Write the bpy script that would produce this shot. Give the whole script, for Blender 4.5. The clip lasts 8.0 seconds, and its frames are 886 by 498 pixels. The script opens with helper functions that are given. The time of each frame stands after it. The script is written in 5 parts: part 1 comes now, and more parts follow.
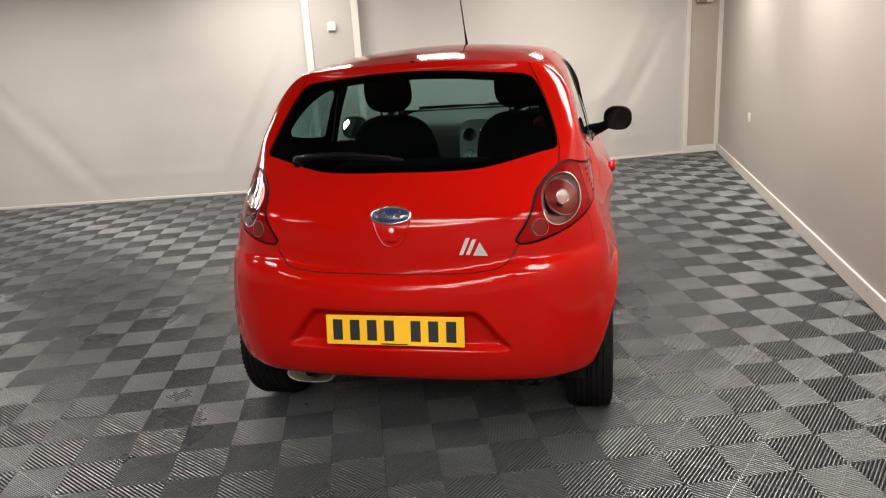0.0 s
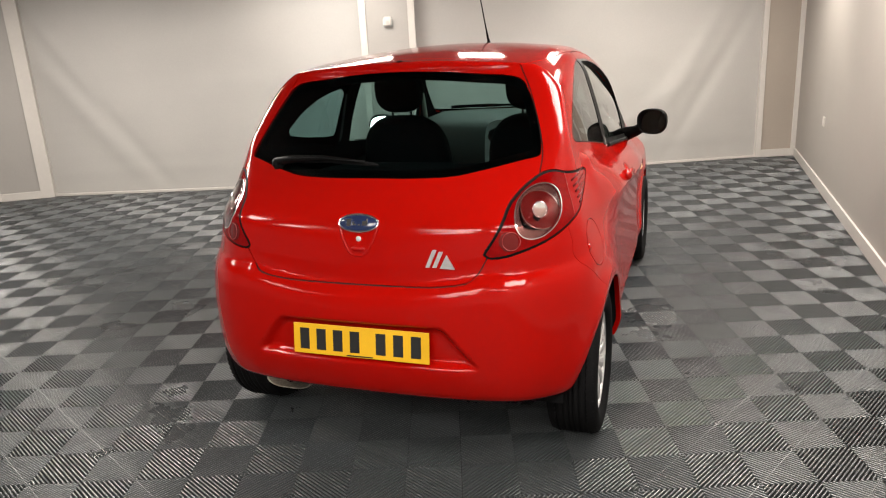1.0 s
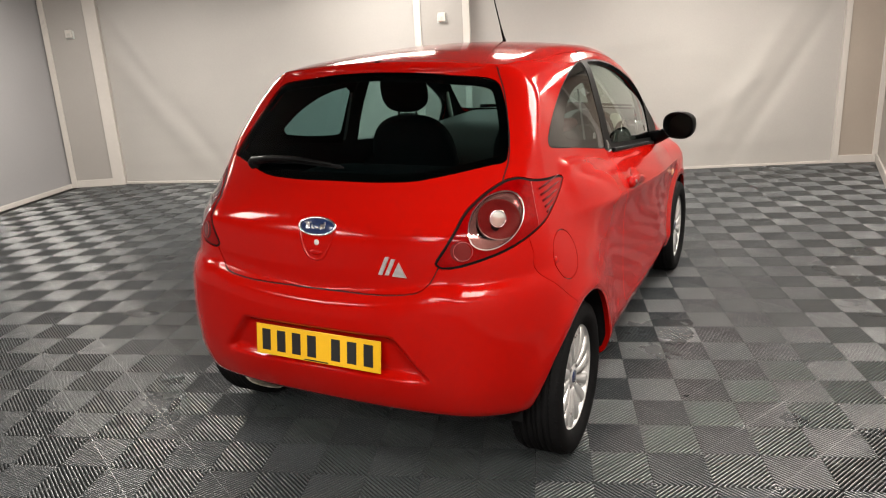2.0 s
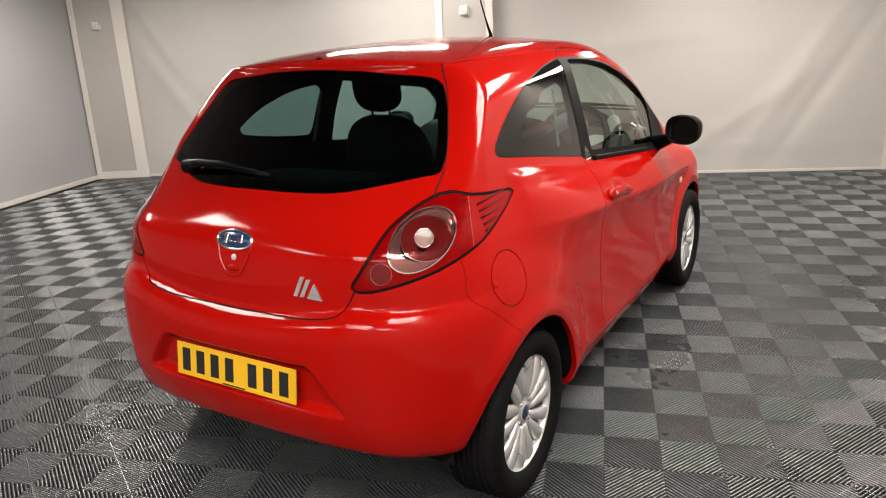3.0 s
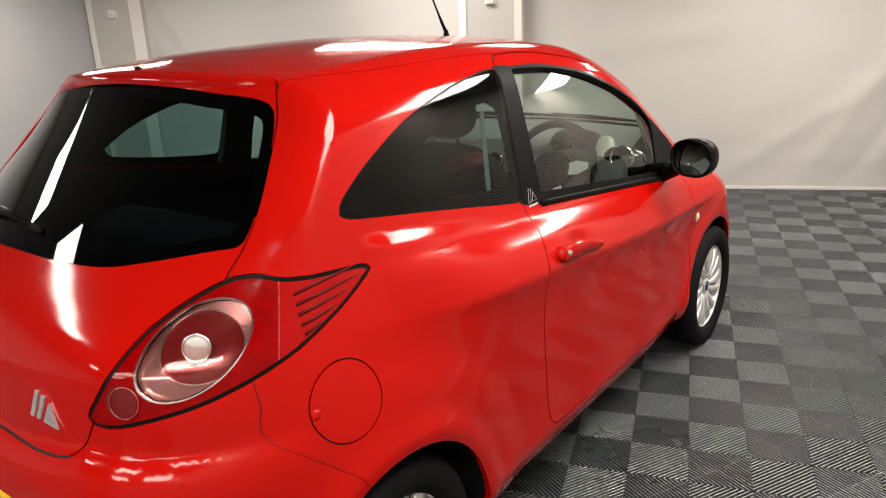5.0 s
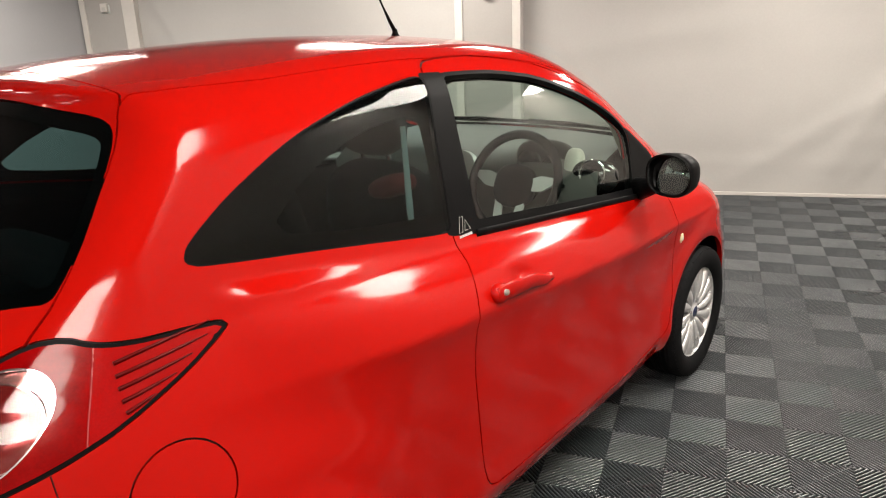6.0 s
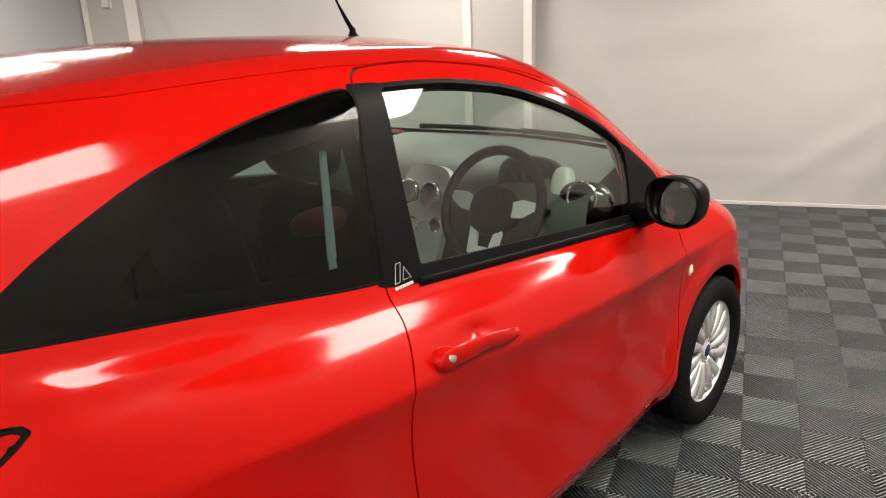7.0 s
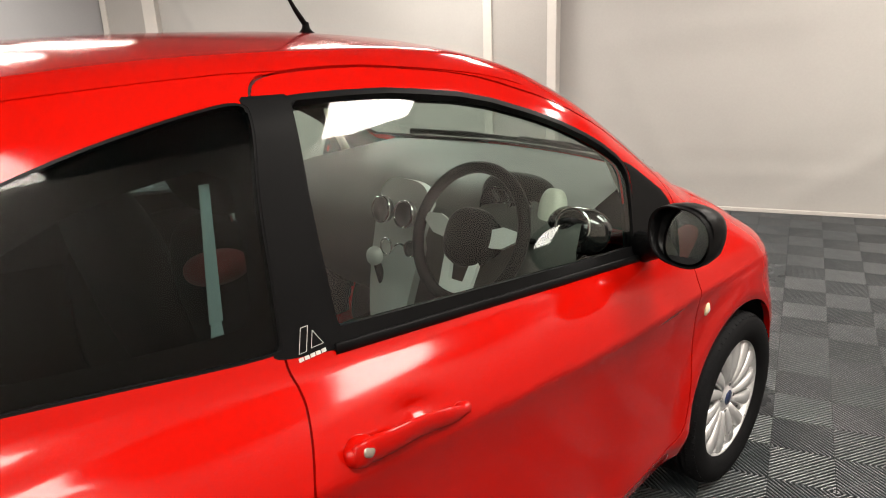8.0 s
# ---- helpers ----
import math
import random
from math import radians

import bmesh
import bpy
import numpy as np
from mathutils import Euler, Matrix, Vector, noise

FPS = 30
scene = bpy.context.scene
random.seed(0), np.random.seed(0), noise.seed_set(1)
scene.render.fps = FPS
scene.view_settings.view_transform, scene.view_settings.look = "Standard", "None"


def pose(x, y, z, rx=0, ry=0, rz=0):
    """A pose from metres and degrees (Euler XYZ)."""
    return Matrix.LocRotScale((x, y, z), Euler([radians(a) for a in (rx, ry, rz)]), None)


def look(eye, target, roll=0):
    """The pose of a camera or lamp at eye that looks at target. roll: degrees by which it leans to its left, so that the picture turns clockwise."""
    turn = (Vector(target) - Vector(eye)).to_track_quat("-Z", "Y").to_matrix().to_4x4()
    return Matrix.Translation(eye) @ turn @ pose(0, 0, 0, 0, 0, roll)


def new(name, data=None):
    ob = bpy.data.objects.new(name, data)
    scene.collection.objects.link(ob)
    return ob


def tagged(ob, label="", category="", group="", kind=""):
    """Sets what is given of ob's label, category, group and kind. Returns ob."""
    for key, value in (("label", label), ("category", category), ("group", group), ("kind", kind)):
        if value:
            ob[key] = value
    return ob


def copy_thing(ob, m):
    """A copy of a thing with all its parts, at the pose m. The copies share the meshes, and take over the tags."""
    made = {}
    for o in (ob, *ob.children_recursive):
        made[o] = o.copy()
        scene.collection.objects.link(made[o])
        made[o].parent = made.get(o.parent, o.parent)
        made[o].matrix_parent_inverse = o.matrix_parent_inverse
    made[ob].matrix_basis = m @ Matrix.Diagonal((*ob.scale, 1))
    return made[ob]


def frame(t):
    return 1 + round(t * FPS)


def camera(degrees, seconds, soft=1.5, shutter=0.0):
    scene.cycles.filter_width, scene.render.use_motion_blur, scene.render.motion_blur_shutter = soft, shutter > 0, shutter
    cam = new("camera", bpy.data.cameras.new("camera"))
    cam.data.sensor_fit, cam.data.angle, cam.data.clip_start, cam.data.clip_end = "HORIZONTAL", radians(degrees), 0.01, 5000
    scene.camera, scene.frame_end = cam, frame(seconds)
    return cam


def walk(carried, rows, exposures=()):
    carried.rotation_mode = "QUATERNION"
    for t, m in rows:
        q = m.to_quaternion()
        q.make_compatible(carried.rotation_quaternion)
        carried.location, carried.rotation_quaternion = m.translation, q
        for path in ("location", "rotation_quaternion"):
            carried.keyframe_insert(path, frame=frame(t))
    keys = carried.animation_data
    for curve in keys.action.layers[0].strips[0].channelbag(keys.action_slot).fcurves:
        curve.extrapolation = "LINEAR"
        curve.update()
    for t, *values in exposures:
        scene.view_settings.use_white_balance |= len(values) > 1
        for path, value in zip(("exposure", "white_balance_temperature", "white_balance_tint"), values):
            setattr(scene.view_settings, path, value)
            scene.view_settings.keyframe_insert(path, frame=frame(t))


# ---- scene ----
cam = camera(62.9, 8.0, soft=1.1)
PATH = [
    (0, (0.723, -2.9, 1.529), (0.306, -1.024, 0.975), -3.5),
    (0.5, (0.899, -2.762, 1.532), (0.378, -0.913, 0.974), -3.3),
    (1, (1.08, -2.655, 1.529), (0.435, -0.846, 0.972), -3.2),
    (1.5, (1.286, -2.555, 1.532), (0.513, -0.797, 0.976), -3.1),
    (3, (1.667, -1.985, 1.515), (0.671, -0.346, 0.946), -2.7),
    (3.5, (1.728, -1.741, 1.518), (0.669, -0.143, 0.946), -2.5),
    (4, (1.734, -1.507, 1.511), (0.627, 0.055, 0.934), -2.5),
    (4.5, (1.722, -1.257, 1.518), (0.584, 0.281, 0.935), -2.4),
    (6, (1.754, -0.625, 1.532), (0.546, 0.849, 0.929), -2.2),
    (6.5, (1.711, -0.403, 1.533), (0.474, 1.047, 0.925), -2.1),
    (7, (1.666, -0.21, 1.53), (0.401, 1.213, 0.918), -2.2),
    (7.5, (1.625, -0.003, 1.536), (0.33, 1.389, 0.914), -2.2),
    (8, (1.577, 0.175, 1.528), (0.238, 1.521, 0.898), -2.1),
]
walk(cam, [(t, look(eye, target, roll)) for t, eye, target, roll in PATH])

# ---------------------------------------------------------------- light
world = bpy.data.worlds.new("world")
world.use_nodes = True
world.node_tree.nodes["Background"].inputs[0].default_value = (0.9, 0.93, 1.0, 1)
world.node_tree.nodes["Background"].inputs[1].default_value = 0.02
scene.world = world

# the room: tiles, back wall and side wall share one direction; the other side wall stands askew
ROOM = radians(18.6)
CEILING = 2.45
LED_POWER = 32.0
# the middles of the ceiling's light panels, some added to brighten walls and tail
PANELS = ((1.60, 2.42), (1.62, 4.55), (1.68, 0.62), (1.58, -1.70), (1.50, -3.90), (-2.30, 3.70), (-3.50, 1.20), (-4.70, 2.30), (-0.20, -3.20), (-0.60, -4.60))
# small panels; the first is added only to brighten the back cloth
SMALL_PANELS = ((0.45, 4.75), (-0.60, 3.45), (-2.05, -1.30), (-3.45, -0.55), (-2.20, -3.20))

# ---------------------------------------------------------------- materials
def node_mat(name):
    m = bpy.data.materials.new(name)
    m.use_nodes = True
    nt = m.node_tree
    return m, nt, nt.nodes["Principled BSDF"]


def add(nt, kind, **values):
    n = nt.nodes.new(kind)
    for k, v in values.items():
        n.inputs[k].default_value = v
    return n


def grain(name, colour, rough, metal=0.0, spread=0.15, scale=40.0, bump=0.05, coarse=3.0, coarse_spread=0.1, coat=0.0, spec=0.5, rough_spread=0.08, depth=0.002):
    """A surface with a fine grain and a coarse drift of its colour, an uneven gloss and a fine relief."""
    m, nt, b = node_mat(name)
    pos = add(nt, "ShaderNodeNewGeometry")
    fine = add(nt, "ShaderNodeTexNoise", Scale=scale, Detail=4.0, Roughness=0.6)
    wide = add(nt, "ShaderNodeTexNoise", Scale=coarse, Detail=5.0, Roughness=0.6)
    nt.links.new(pos.outputs["Position"], fine.inputs["Vector"])
    nt.links.new(pos.outputs["Position"], wide.inputs["Vector"])
    mixed = []
    for tex, amount in ((fine, spread), (wide, coarse_spread)):
        r = add(nt, "ShaderNodeMapRange")
        r.inputs["From Min"].default_value, r.inputs["From Max"].default_value = 0.3, 0.7
        r.inputs["To Min"].default_value, r.inputs["To Max"].default_value = 1 - amount, 1 + amount
        nt.links.new(tex.outputs["Fac"], r.inputs["Value"])
        mixed.append(r)
    mul = add(nt, "ShaderNodeMath")
    mul.operation = "MULTIPLY"
    nt.links.new(mixed[0].outputs[0], mul.inputs[0])
    nt.links.new(mixed[1].outputs[0], mul.inputs[1])
    hue = add(nt, "ShaderNodeVectorMath")
    hue.operation = "SCALE"
    hue.inputs[0].default_value = colour[:3]
    nt.links.new(mul.outputs[0], hue.inputs["Scale"])
    nt.links.new(hue.outputs[0], b.inputs["Base Color"])
    r = add(nt, "ShaderNodeMapRange")
    r.inputs["From Min"].default_value, r.inputs["From Max"].default_value = 0.3, 0.7
    r.inputs["To Min"].default_value, r.inputs["To Max"].default_value = max(0.02, rough - rough_spread), min(1, rough + rough_spread)
    nt.links.new(wide.outputs["Fac"], r.inputs["Value"])
    nt.links.new(r.outputs[0], b.inputs["Roughness"])
    b.inputs["Metallic"].default_value = metal
    b.inputs["Coat Weight"].default_value = coat
    b.inputs["Coat Roughness"].default_value = 0.095
    b.inputs["Coat IOR"].default_value = 1.33
    b.inputs["Specular IOR Level"].default_value = spec
    if bump:
        bp = add(nt, "ShaderNodeBump", Strength=bump, Distance=depth)
        nt.links.new(fine.outputs["Fac"], bp.inputs["Height"])
        nt.links.new(bp.outputs[0], b.inputs["Normal"])
    return m


PAINT = grain("red_paint", (0.318, 0.0026, 0.001), 0.45, spread=0.03, scale=900, bump=0.0, coarse=1.5, coarse_spread=0.03, coat=1.0, spec=0.0, rough_spread=0.03)
BLACK_TRIM = grain("black_plastic", (0.0036, 0.0036, 0.0038), 0.40, spec=0.05, spread=0.2, scale=700, bump=0.03, depth=0.0003)
GAP = grain("shut_line_dark", (0.01, 0.004, 0.004), 0.8, bump=0)
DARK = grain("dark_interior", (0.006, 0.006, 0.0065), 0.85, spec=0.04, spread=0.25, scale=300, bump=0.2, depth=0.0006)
RUBBER = grain("tyre_rubber", (0.0065, 0.0065, 0.007), 0.72, spec=0.06, spread=0.25, scale=260, bump=0.2, depth=0.0008)
ALLOY = grain("silver_alloy", (0.62, 0.62, 0.62), 0.34, metal=0.6, spread=0.05, scale=500, bump=0.0, coarse=14, coarse_spread=0.08)
CHROME = grain("chrome", (0.85, 0.85, 0.86), 0.08, metal=1.0, bump=0, rough_spread=0.03)
WALL = grain("matt_wall_vinyl", (0.40, 0.384, 0.366), 0.62, spread=0.02, scale=60, bump=0.05, coarse=0.8, coarse_spread=0.05)
WHITE = grain("white_gloss_paint", (0.52, 0.49, 0.46), 0.35, spread=0.02, scale=30, bump=0.02, coarse=2, coarse_spread=0.04)
COLUMN = grain("taupe_wall_paint", (0.32, 0.302, 0.285), 0.6, spread=0.03, scale=80, bump=0.06, coarse=1.2, coarse_spread=0.05)
TILE = grain("grey_floor_tile_plastic", (0.046, 0.0515, 0.0555), 0.29, spec=0.95, rough_spread=0.03, spread=0.12, scale=120, bump=0.05, coarse=1.3, coarse_spread=0.14)
BLACKOUT = grain("black_glass_print", (0.0015, 0.0015, 0.0015), 0.9, spec=0.0, bump=0)
SEAM_RED = grain("seam_dark_red", (0.05, 0.002, 0.0015), 0.6, bump=0)
BLACK_RUBBER = grain("black_seal_rubber", (0.003, 0.003, 0.003), 0.5, spec=0.06, bump=0.1, scale=500, depth=0.0004)
# near-black base under the open tiles: the grooves' shade put into its colour
GROOVE_SHADE = grain("groove_shade_base", (0.008, 0.008, 0.0085), 0.8, spread=0.2, scale=60, bump=0.2)
CEIL = grain("ceiling_paint", (0.34, 0.333, 0.32), 0.8, bump=0.05)


def pane(name, tint, rough=0.01, gloss_least=0.045):
    """Window glass: tinted, clear to look through, with a mirror-like face."""
    m = bpy.data.materials.new(name)
    m.use_nodes = True
    nt = m.node_tree
    nt.nodes.remove(nt.nodes["Principled BSDF"])
    clear = add(nt, "ShaderNodeBsdfTransparent", Color=(*tint, 1))
    gloss = add(nt, "ShaderNodeBsdfGlossy", Roughness=rough)
    gloss.inputs["Color"].default_value = (1, 1, 1, 1)
    # gloss of both faces of the sheet, rising to a mirror at a grazing look
    edge = add(nt, "ShaderNodeLayerWeight", Blend=0.5)
    power = add(nt, "ShaderNodeMath")
    power.operation = "POWER"
    power.inputs[1].default_value = 5.0
    nt.links.new(edge.outputs["Facing"], power.inputs[0])
    fres = add(nt, "ShaderNodeMath")
    fres.operation = "MULTIPLY_ADD"
    fres.inputs[1].default_value, fres.inputs[2].default_value = 1.45, gloss_least
    nt.links.new(power.outputs[0], fres.inputs[0])
    mix = add(nt, "ShaderNodeMixShader")
    nt.links.new(fres.outputs[0], mix.inputs[0])
    nt.links.new(clear.outputs[0], mix.inputs[1])
    nt.links.new(gloss.outputs[0], mix.inputs[2])
    nt.links.new(mix.outputs[0], nt.nodes["Material Output"].inputs[0])
    return m


GLASS = pane("clear_car_glass", (0.74, 0.82, 0.78))
PRIVACY = pane("dark_privacy_glass", (0.40, 0.52, 0.51), 0.01, 0.017)
REAR_GLASS = pane("dark_rear_glass", (0.31, 0.47, 0.47), 0.01, 0.013)
LAMP_CLEAR = pane("clear_lamp_plastic", (0.92, 0.76, 0.75), 0.01, 0.025)
LAMP_RED = grain("red_lamp_plastic", (0.17, 0.0003, 0.0006), 0.10, spread=0.08, scale=200, bump=0.1, coarse=30, coarse_spread=0.20, coat=0.6, spec=0.0, depth=0.0005)
LAMP_BRIGHT = grain("bright_red_reflector", (0.24, 0.0008, 0.001), 0.25, metal=0.0, spread=0.08, scale=300, bump=0.1, coat=1.0, spec=0.0, coarse_spread=0.05)
EMBLEM = grain("satin_chrome", (0.66, 0.66, 0.66), 0.28, metal=0.75, bump=0)
PINK = grain("dark_red_reflector", (0.15, 0.012, 0.012), 0.16, metal=0.4, spread=0.03, bump=0.03, coarse_spread=0.04)
BOWL = grain("silver_reflector", (0.42, 0.26, 0.25), 0.20, metal=0.85, spread=0.02, scale=60, bump=0.0, coarse=25, coarse_spread=0.02, rough_spread=0.01)
LAMP_DARK = grain("dark_lamp_plastic", (0.075, 0.0006, 0.0006), 0.4, spec=0.1, bump=0)
DIVIDER = grain("pink_lamp_plastic", (0.26, 0.03, 0.03), 0.3, coat=0.5, coarse_spread=0.03)
PALE = grain("pale_lamp_plastic", (0.42, 0.41, 0.38), 0.3, coat=0.5)
PLATE_YELLOW = grain("yellow_reflective_plate", (0.66, 0.37, 0.010), 0.35, spread=0.04, scale=300, bump=0.02, coat=0.3)
INK = grain("black_ink", (0.012, 0.012, 0.012), 0.4, bump=0)
NAVY = grain("dark_blue_enamel", (0.012, 0.022, 0.07), 0.2, bump=0, coat=1.0)
MIRROR = grain("mirror_glass", (0.8, 0.82, 0.82), 0.02, metal=1.0, bump=0, rough_spread=0.005, spread=0.0, coarse_spread=0.0)
PIANO = grain("gloss_black_plastic", (0.008, 0.008, 0.008), 0.1, bump=0, coat=1.0)
SILVER_TRIM = grain("pale_silver_plastic", (0.55, 0.57, 0.55), 0.4, metal=0.2, bump=0.05, scale=400)
CREAM_TRIM = grain("cream_grey_plastic", (0.42, 0.43, 0.37), 0.5, bump=0.05, scale=400)
DASH = grain("dark_grey_dashboard", (0.075, 0.079, 0.073), 0.55, spread=0.15, scale=600, bump=0.3, depth=0.0006)
SEAT = grain("charcoal_seat_cloth", (0.008, 0.008, 0.009), 0.95, spec=0.1, spread=0.3, scale=400, bump=0.4, depth=0.001)
SEAT_RED = grain("red_seat_cloth", (0.13, 0.010, 0.007), 0.85, spread=0.3, scale=400, bump=0.4, depth=0.001)
STEEL = grain("stained_exhaust_steel", (0.42, 0.38, 0.32), 0.35, metal=0.9, spread=0.25, scale=90, bump=0.1, coarse=20, coarse_spread=0.2)
BELT = grain("grey_belt_webbing", (0.22, 0.23, 0.22), 0.7, spread=0.15, scale=500, bump=0.3, depth=0.0005)
AMBER = grain("pale_amber_lens", (0.7, 0.6, 0.38), 0.2, coat=1.0)

GREY_WALL = grain("grey_wall_paint", (0.30, 0.296, 0.302), 0.6, spread=0.02, scale=60, bump=0.06, coarse=0.9, coarse_spread=0.04)
WARM_WALL = grain("warm_grey_wall_paint", (0.33, 0.304, 0.279), 0.5, spread=0.02, scale=60, bump=0.06, coarse=0.9, coarse_spread=0.04)
TAN = grain("tan_wall_paint", (0.33, 0.285, 0.245), 0.6, spread=0.03, scale=80, bump=0.06, coarse=1.2, coarse_spread=0.05)
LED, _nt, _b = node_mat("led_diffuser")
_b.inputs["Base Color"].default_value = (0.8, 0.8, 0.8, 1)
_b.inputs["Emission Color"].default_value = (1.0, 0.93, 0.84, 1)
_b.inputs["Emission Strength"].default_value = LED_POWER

# ---------------------------------------------------------------- helpers for meshes
def mesh_of(name, bm_, material, smooth=False):
    me = bpy.data.meshes.new(name)
    bm_.to_mesh(me)
    bm_.free()
    me.materials.append(material)
    if smooth:
        for p in me.polygons:
            p.use_smooth = True
    return me


def thing(name, label, category, group="", kind="", at=(0, 0, 0)):
    ob = new(name)
    ob.empty_display_size = 0.1
    ob.location = at
    return tagged(ob, label, category, group, kind)


def part(name, bm_, material, parent, label="", smooth=False):
    """One mesh object under a thing or a part; the bmesh is in the parent's space."""
    ob = new(name, mesh_of(name, bm_, material, smooth))
    ob.parent = parent
    return tagged(ob, label)


def box(bm_, lo, hi, m=None, bevel=0.0):
    """A box between two corners, with its edges bevelled."""
    lo, hi = Vector(lo), Vector(hi)
    size = hi - lo
    made = bmesh.ops.create_cube(bm_, size=1, matrix=(m or Matrix()) @ Matrix.Translation((lo + hi) / 2) @ Matrix.Diagonal((*size, 1)))
    if bevel:
        edges = list({e for v in made["verts"] for e in v.link_edges})
        bmesh.ops.bevel(bm_, geom=edges, offset=bevel, segments=2, affect="EDGES", profile=0.5)
    return bm_


def slab(name, lo, hi, material, m=None, bevel=0.0, label="", category="", kind="structure"):
    ob = new(name, mesh_of(name, box(bmesh.new(), lo, hi, m, bevel), material))
    return tagged(ob, label, category, "", kind)


# ---------------------------------------------------------------- the room
RM = Matrix.Rotation(ROOM, 4, "Z")
BACK, LEFT, FRONT, RIGHT_X = 5.62, -5.08, -5.6, 2.19


def along(a, b):
    """The frame of a stretch of wall between two places of the room's plan: x along it, y into it; and its length."""
    a, b = RM @ Vector((*a, 0)), RM @ Vector((*b, 0))
    d = b - a
    return Matrix.Translation(a) @ Matrix.Rotation(math.atan2(d.y, d.x), 4, "Z"), d.length


def cloth_wall(name, a, b, folds, label):
    """A stretch of the back wall: a tall sheet of cloth, pulled tight, with soft folds."""
    bm_ = bmesh.new()
    m, long = along(a, b)
    nu, nz = max(8, int(long / 0.04)), 60
    rows = []
    for i in range(nu + 1):
        u = long * i / nu
        col = []
        for k in range(nz + 1):
            z = CEILING * k / nz
            d = 0.010 * noise.noise((u * 1.3, z * 1.1, 3.0)) + 0.0035 * noise.noise((u * 0.6, z * 9.0, 7.0)) + 0.0012 * noise.noise((u * 5.0, z * 6.0, 1.0))
            for fu, fz, du, dz, wide, deep in folds:
                across = ((u - fu) * dz - (z - fz) * du) / math.hypot(du, dz)
                down = ((u - fu) * du + (z - fz) * dz) / math.hypot(du, dz)
                d += deep * math.exp(-((across / wide) ** 2)) * math.exp(-((down / 0.9) ** 2))
            col.append(bm_.verts.new(m @ Vector((u, -d, z))))
        rows.append(col)
    for i in range(nu):
        for k in range(nz):
            bm_.faces.new((rows[i][k], rows[i + 1][k], rows[i + 1][k + 1], rows[i][k + 1]))
    ob = new(name, mesh_of(name, bm_, WALL, True))
    tagged(ob, label, "wall", "", "structure")
    slab("baseboard", (0, -0.035, 0), (long, -0.012, 0.028), WHITE, m, 0.003, "low white skirting strip", "skirting")
    return ob


def column(name, a, b, deep, left_trim, right_trim, material):
    """A column standing proud of the wall, with white trims up its edges and a skirting board."""
    m, long = along(a, b)
    slab(name, (0, 0, 0), (long, deep, CEILING), material, m, label="taupe painted column between white trims", category="wall")
    for x0, x1 in ((-0.012, left_trim), (long - right_trim, long + 0.012)):
        slab("trim", (x0, -0.018, 0), (x1, deep * 0.8, CEILING), WHITE, m, 0.004, "white painted upright trim", "trim")
    slab("baseboard", (left_trim, -0.014, 0), (long - right_trim, 0.002, 0.085), WHITE, m, 0.003, "white painted skirting board", "skirting")
    return m


slab("ground", (-40, -40, -0.15), (40, 40, -0.024), COLUMN, label="bare concrete ground under the floor tiles", category="ground")
slab("wall_back_core", (LEFT - 0.2, BACK + 0.12, 0), (4.6, BACK + 0.3, CEILING), COLUMN, RM, label="plain wall behind the cloth", category="wall")
cloth_wall("wall_back_1", (-4.50, 5.48), (-0.62, 5.235), ((0.6, 0.9, 0.75, -1.0, 0.09, 0.014), (0.9, 0.8, 0.75, -1.0, 0.07, -0.012), (0.45, 1.5, 0.6, -1.0, 0.06, 0.012), (3.0, 0.7, -0.6, -1.0, 0.08, 0.016), (3.2, 0.9, -0.6, -1.0, 0.06, -0.012), (2.0, 1.6, 1.0, 0.1, 0.15, 0.010)), "pale grey cloth wall with soft folds")
cloth_wall("wall_back_2", (-0.19, 5.26), (3.77, 5.64), ((3.05, 1.0, 0.6, 1.0, 0.10, 0.020), (3.35, 0.9, 0.6, 1.0, 0.07, -0.018), (1.05, 1.3, 1.0, 0.12, 0.12, 0.010), (2.55, 0.6, 0.9, 0.6, 0.08, 0.012), (0.7, 0.75, -0.5, 1.0, 0.08, 0.010)), "pale grey cloth wall with soft folds")
slab("wall_left", (LEFT - 0.2, FRONT, 0), (LEFT, BACK + 0.1, CEILING), GREY_WALL, RM, label="plain grey painted wall", category="wall")
slab("wall_front", (LEFT - 0.2, FRONT - 0.2, 0), (4.2, FRONT, CEILING), GREY_WALL, RM, label="plain grey painted wall", category="wall")
slab("wall_right", (RIGHT_X, -8.0, 0), (RIGHT_X + 0.2, 7.2, CEILING), WARM_WALL, label="plain warm grey painted wall", category="wall")
slab("ceiling", (-9, -9, CEILING), (9, 9, CEILING + 0.15), CEIL, label="plain pale ceiling with light panels", category="ceiling")
COLUMN_1 = column("wall_column_1", (-0.70, 5.105), (-0.14, 5.125), 0.13, 0.06, 0.06, COLUMN)
COLUMN_2 = column("wall_column_2", (-5.05, 5.27), (-4.46, 5.41), 0.13, 0.05, 0.13, COLUMN)
COLUMN_3 = column("wall_column_3", (3.745, 5.60), (4.20, 5.60), 0.08, 0.045, 0.06, TAN)
slab("baseboard", (LEFT + 0.001, FRONT, 0), (LEFT + 0.022, BACK - 0.36, 0.05), WHITE, RM, 0.003, "low white skirting strip", "skirting")
slab("baseboard", (RIGHT_X - 0.018, -6.5, 0), (RIGHT_X - 0.001, 6.62, 0.10), WHITE, None, 0.004, "white painted skirting board", "skirting")

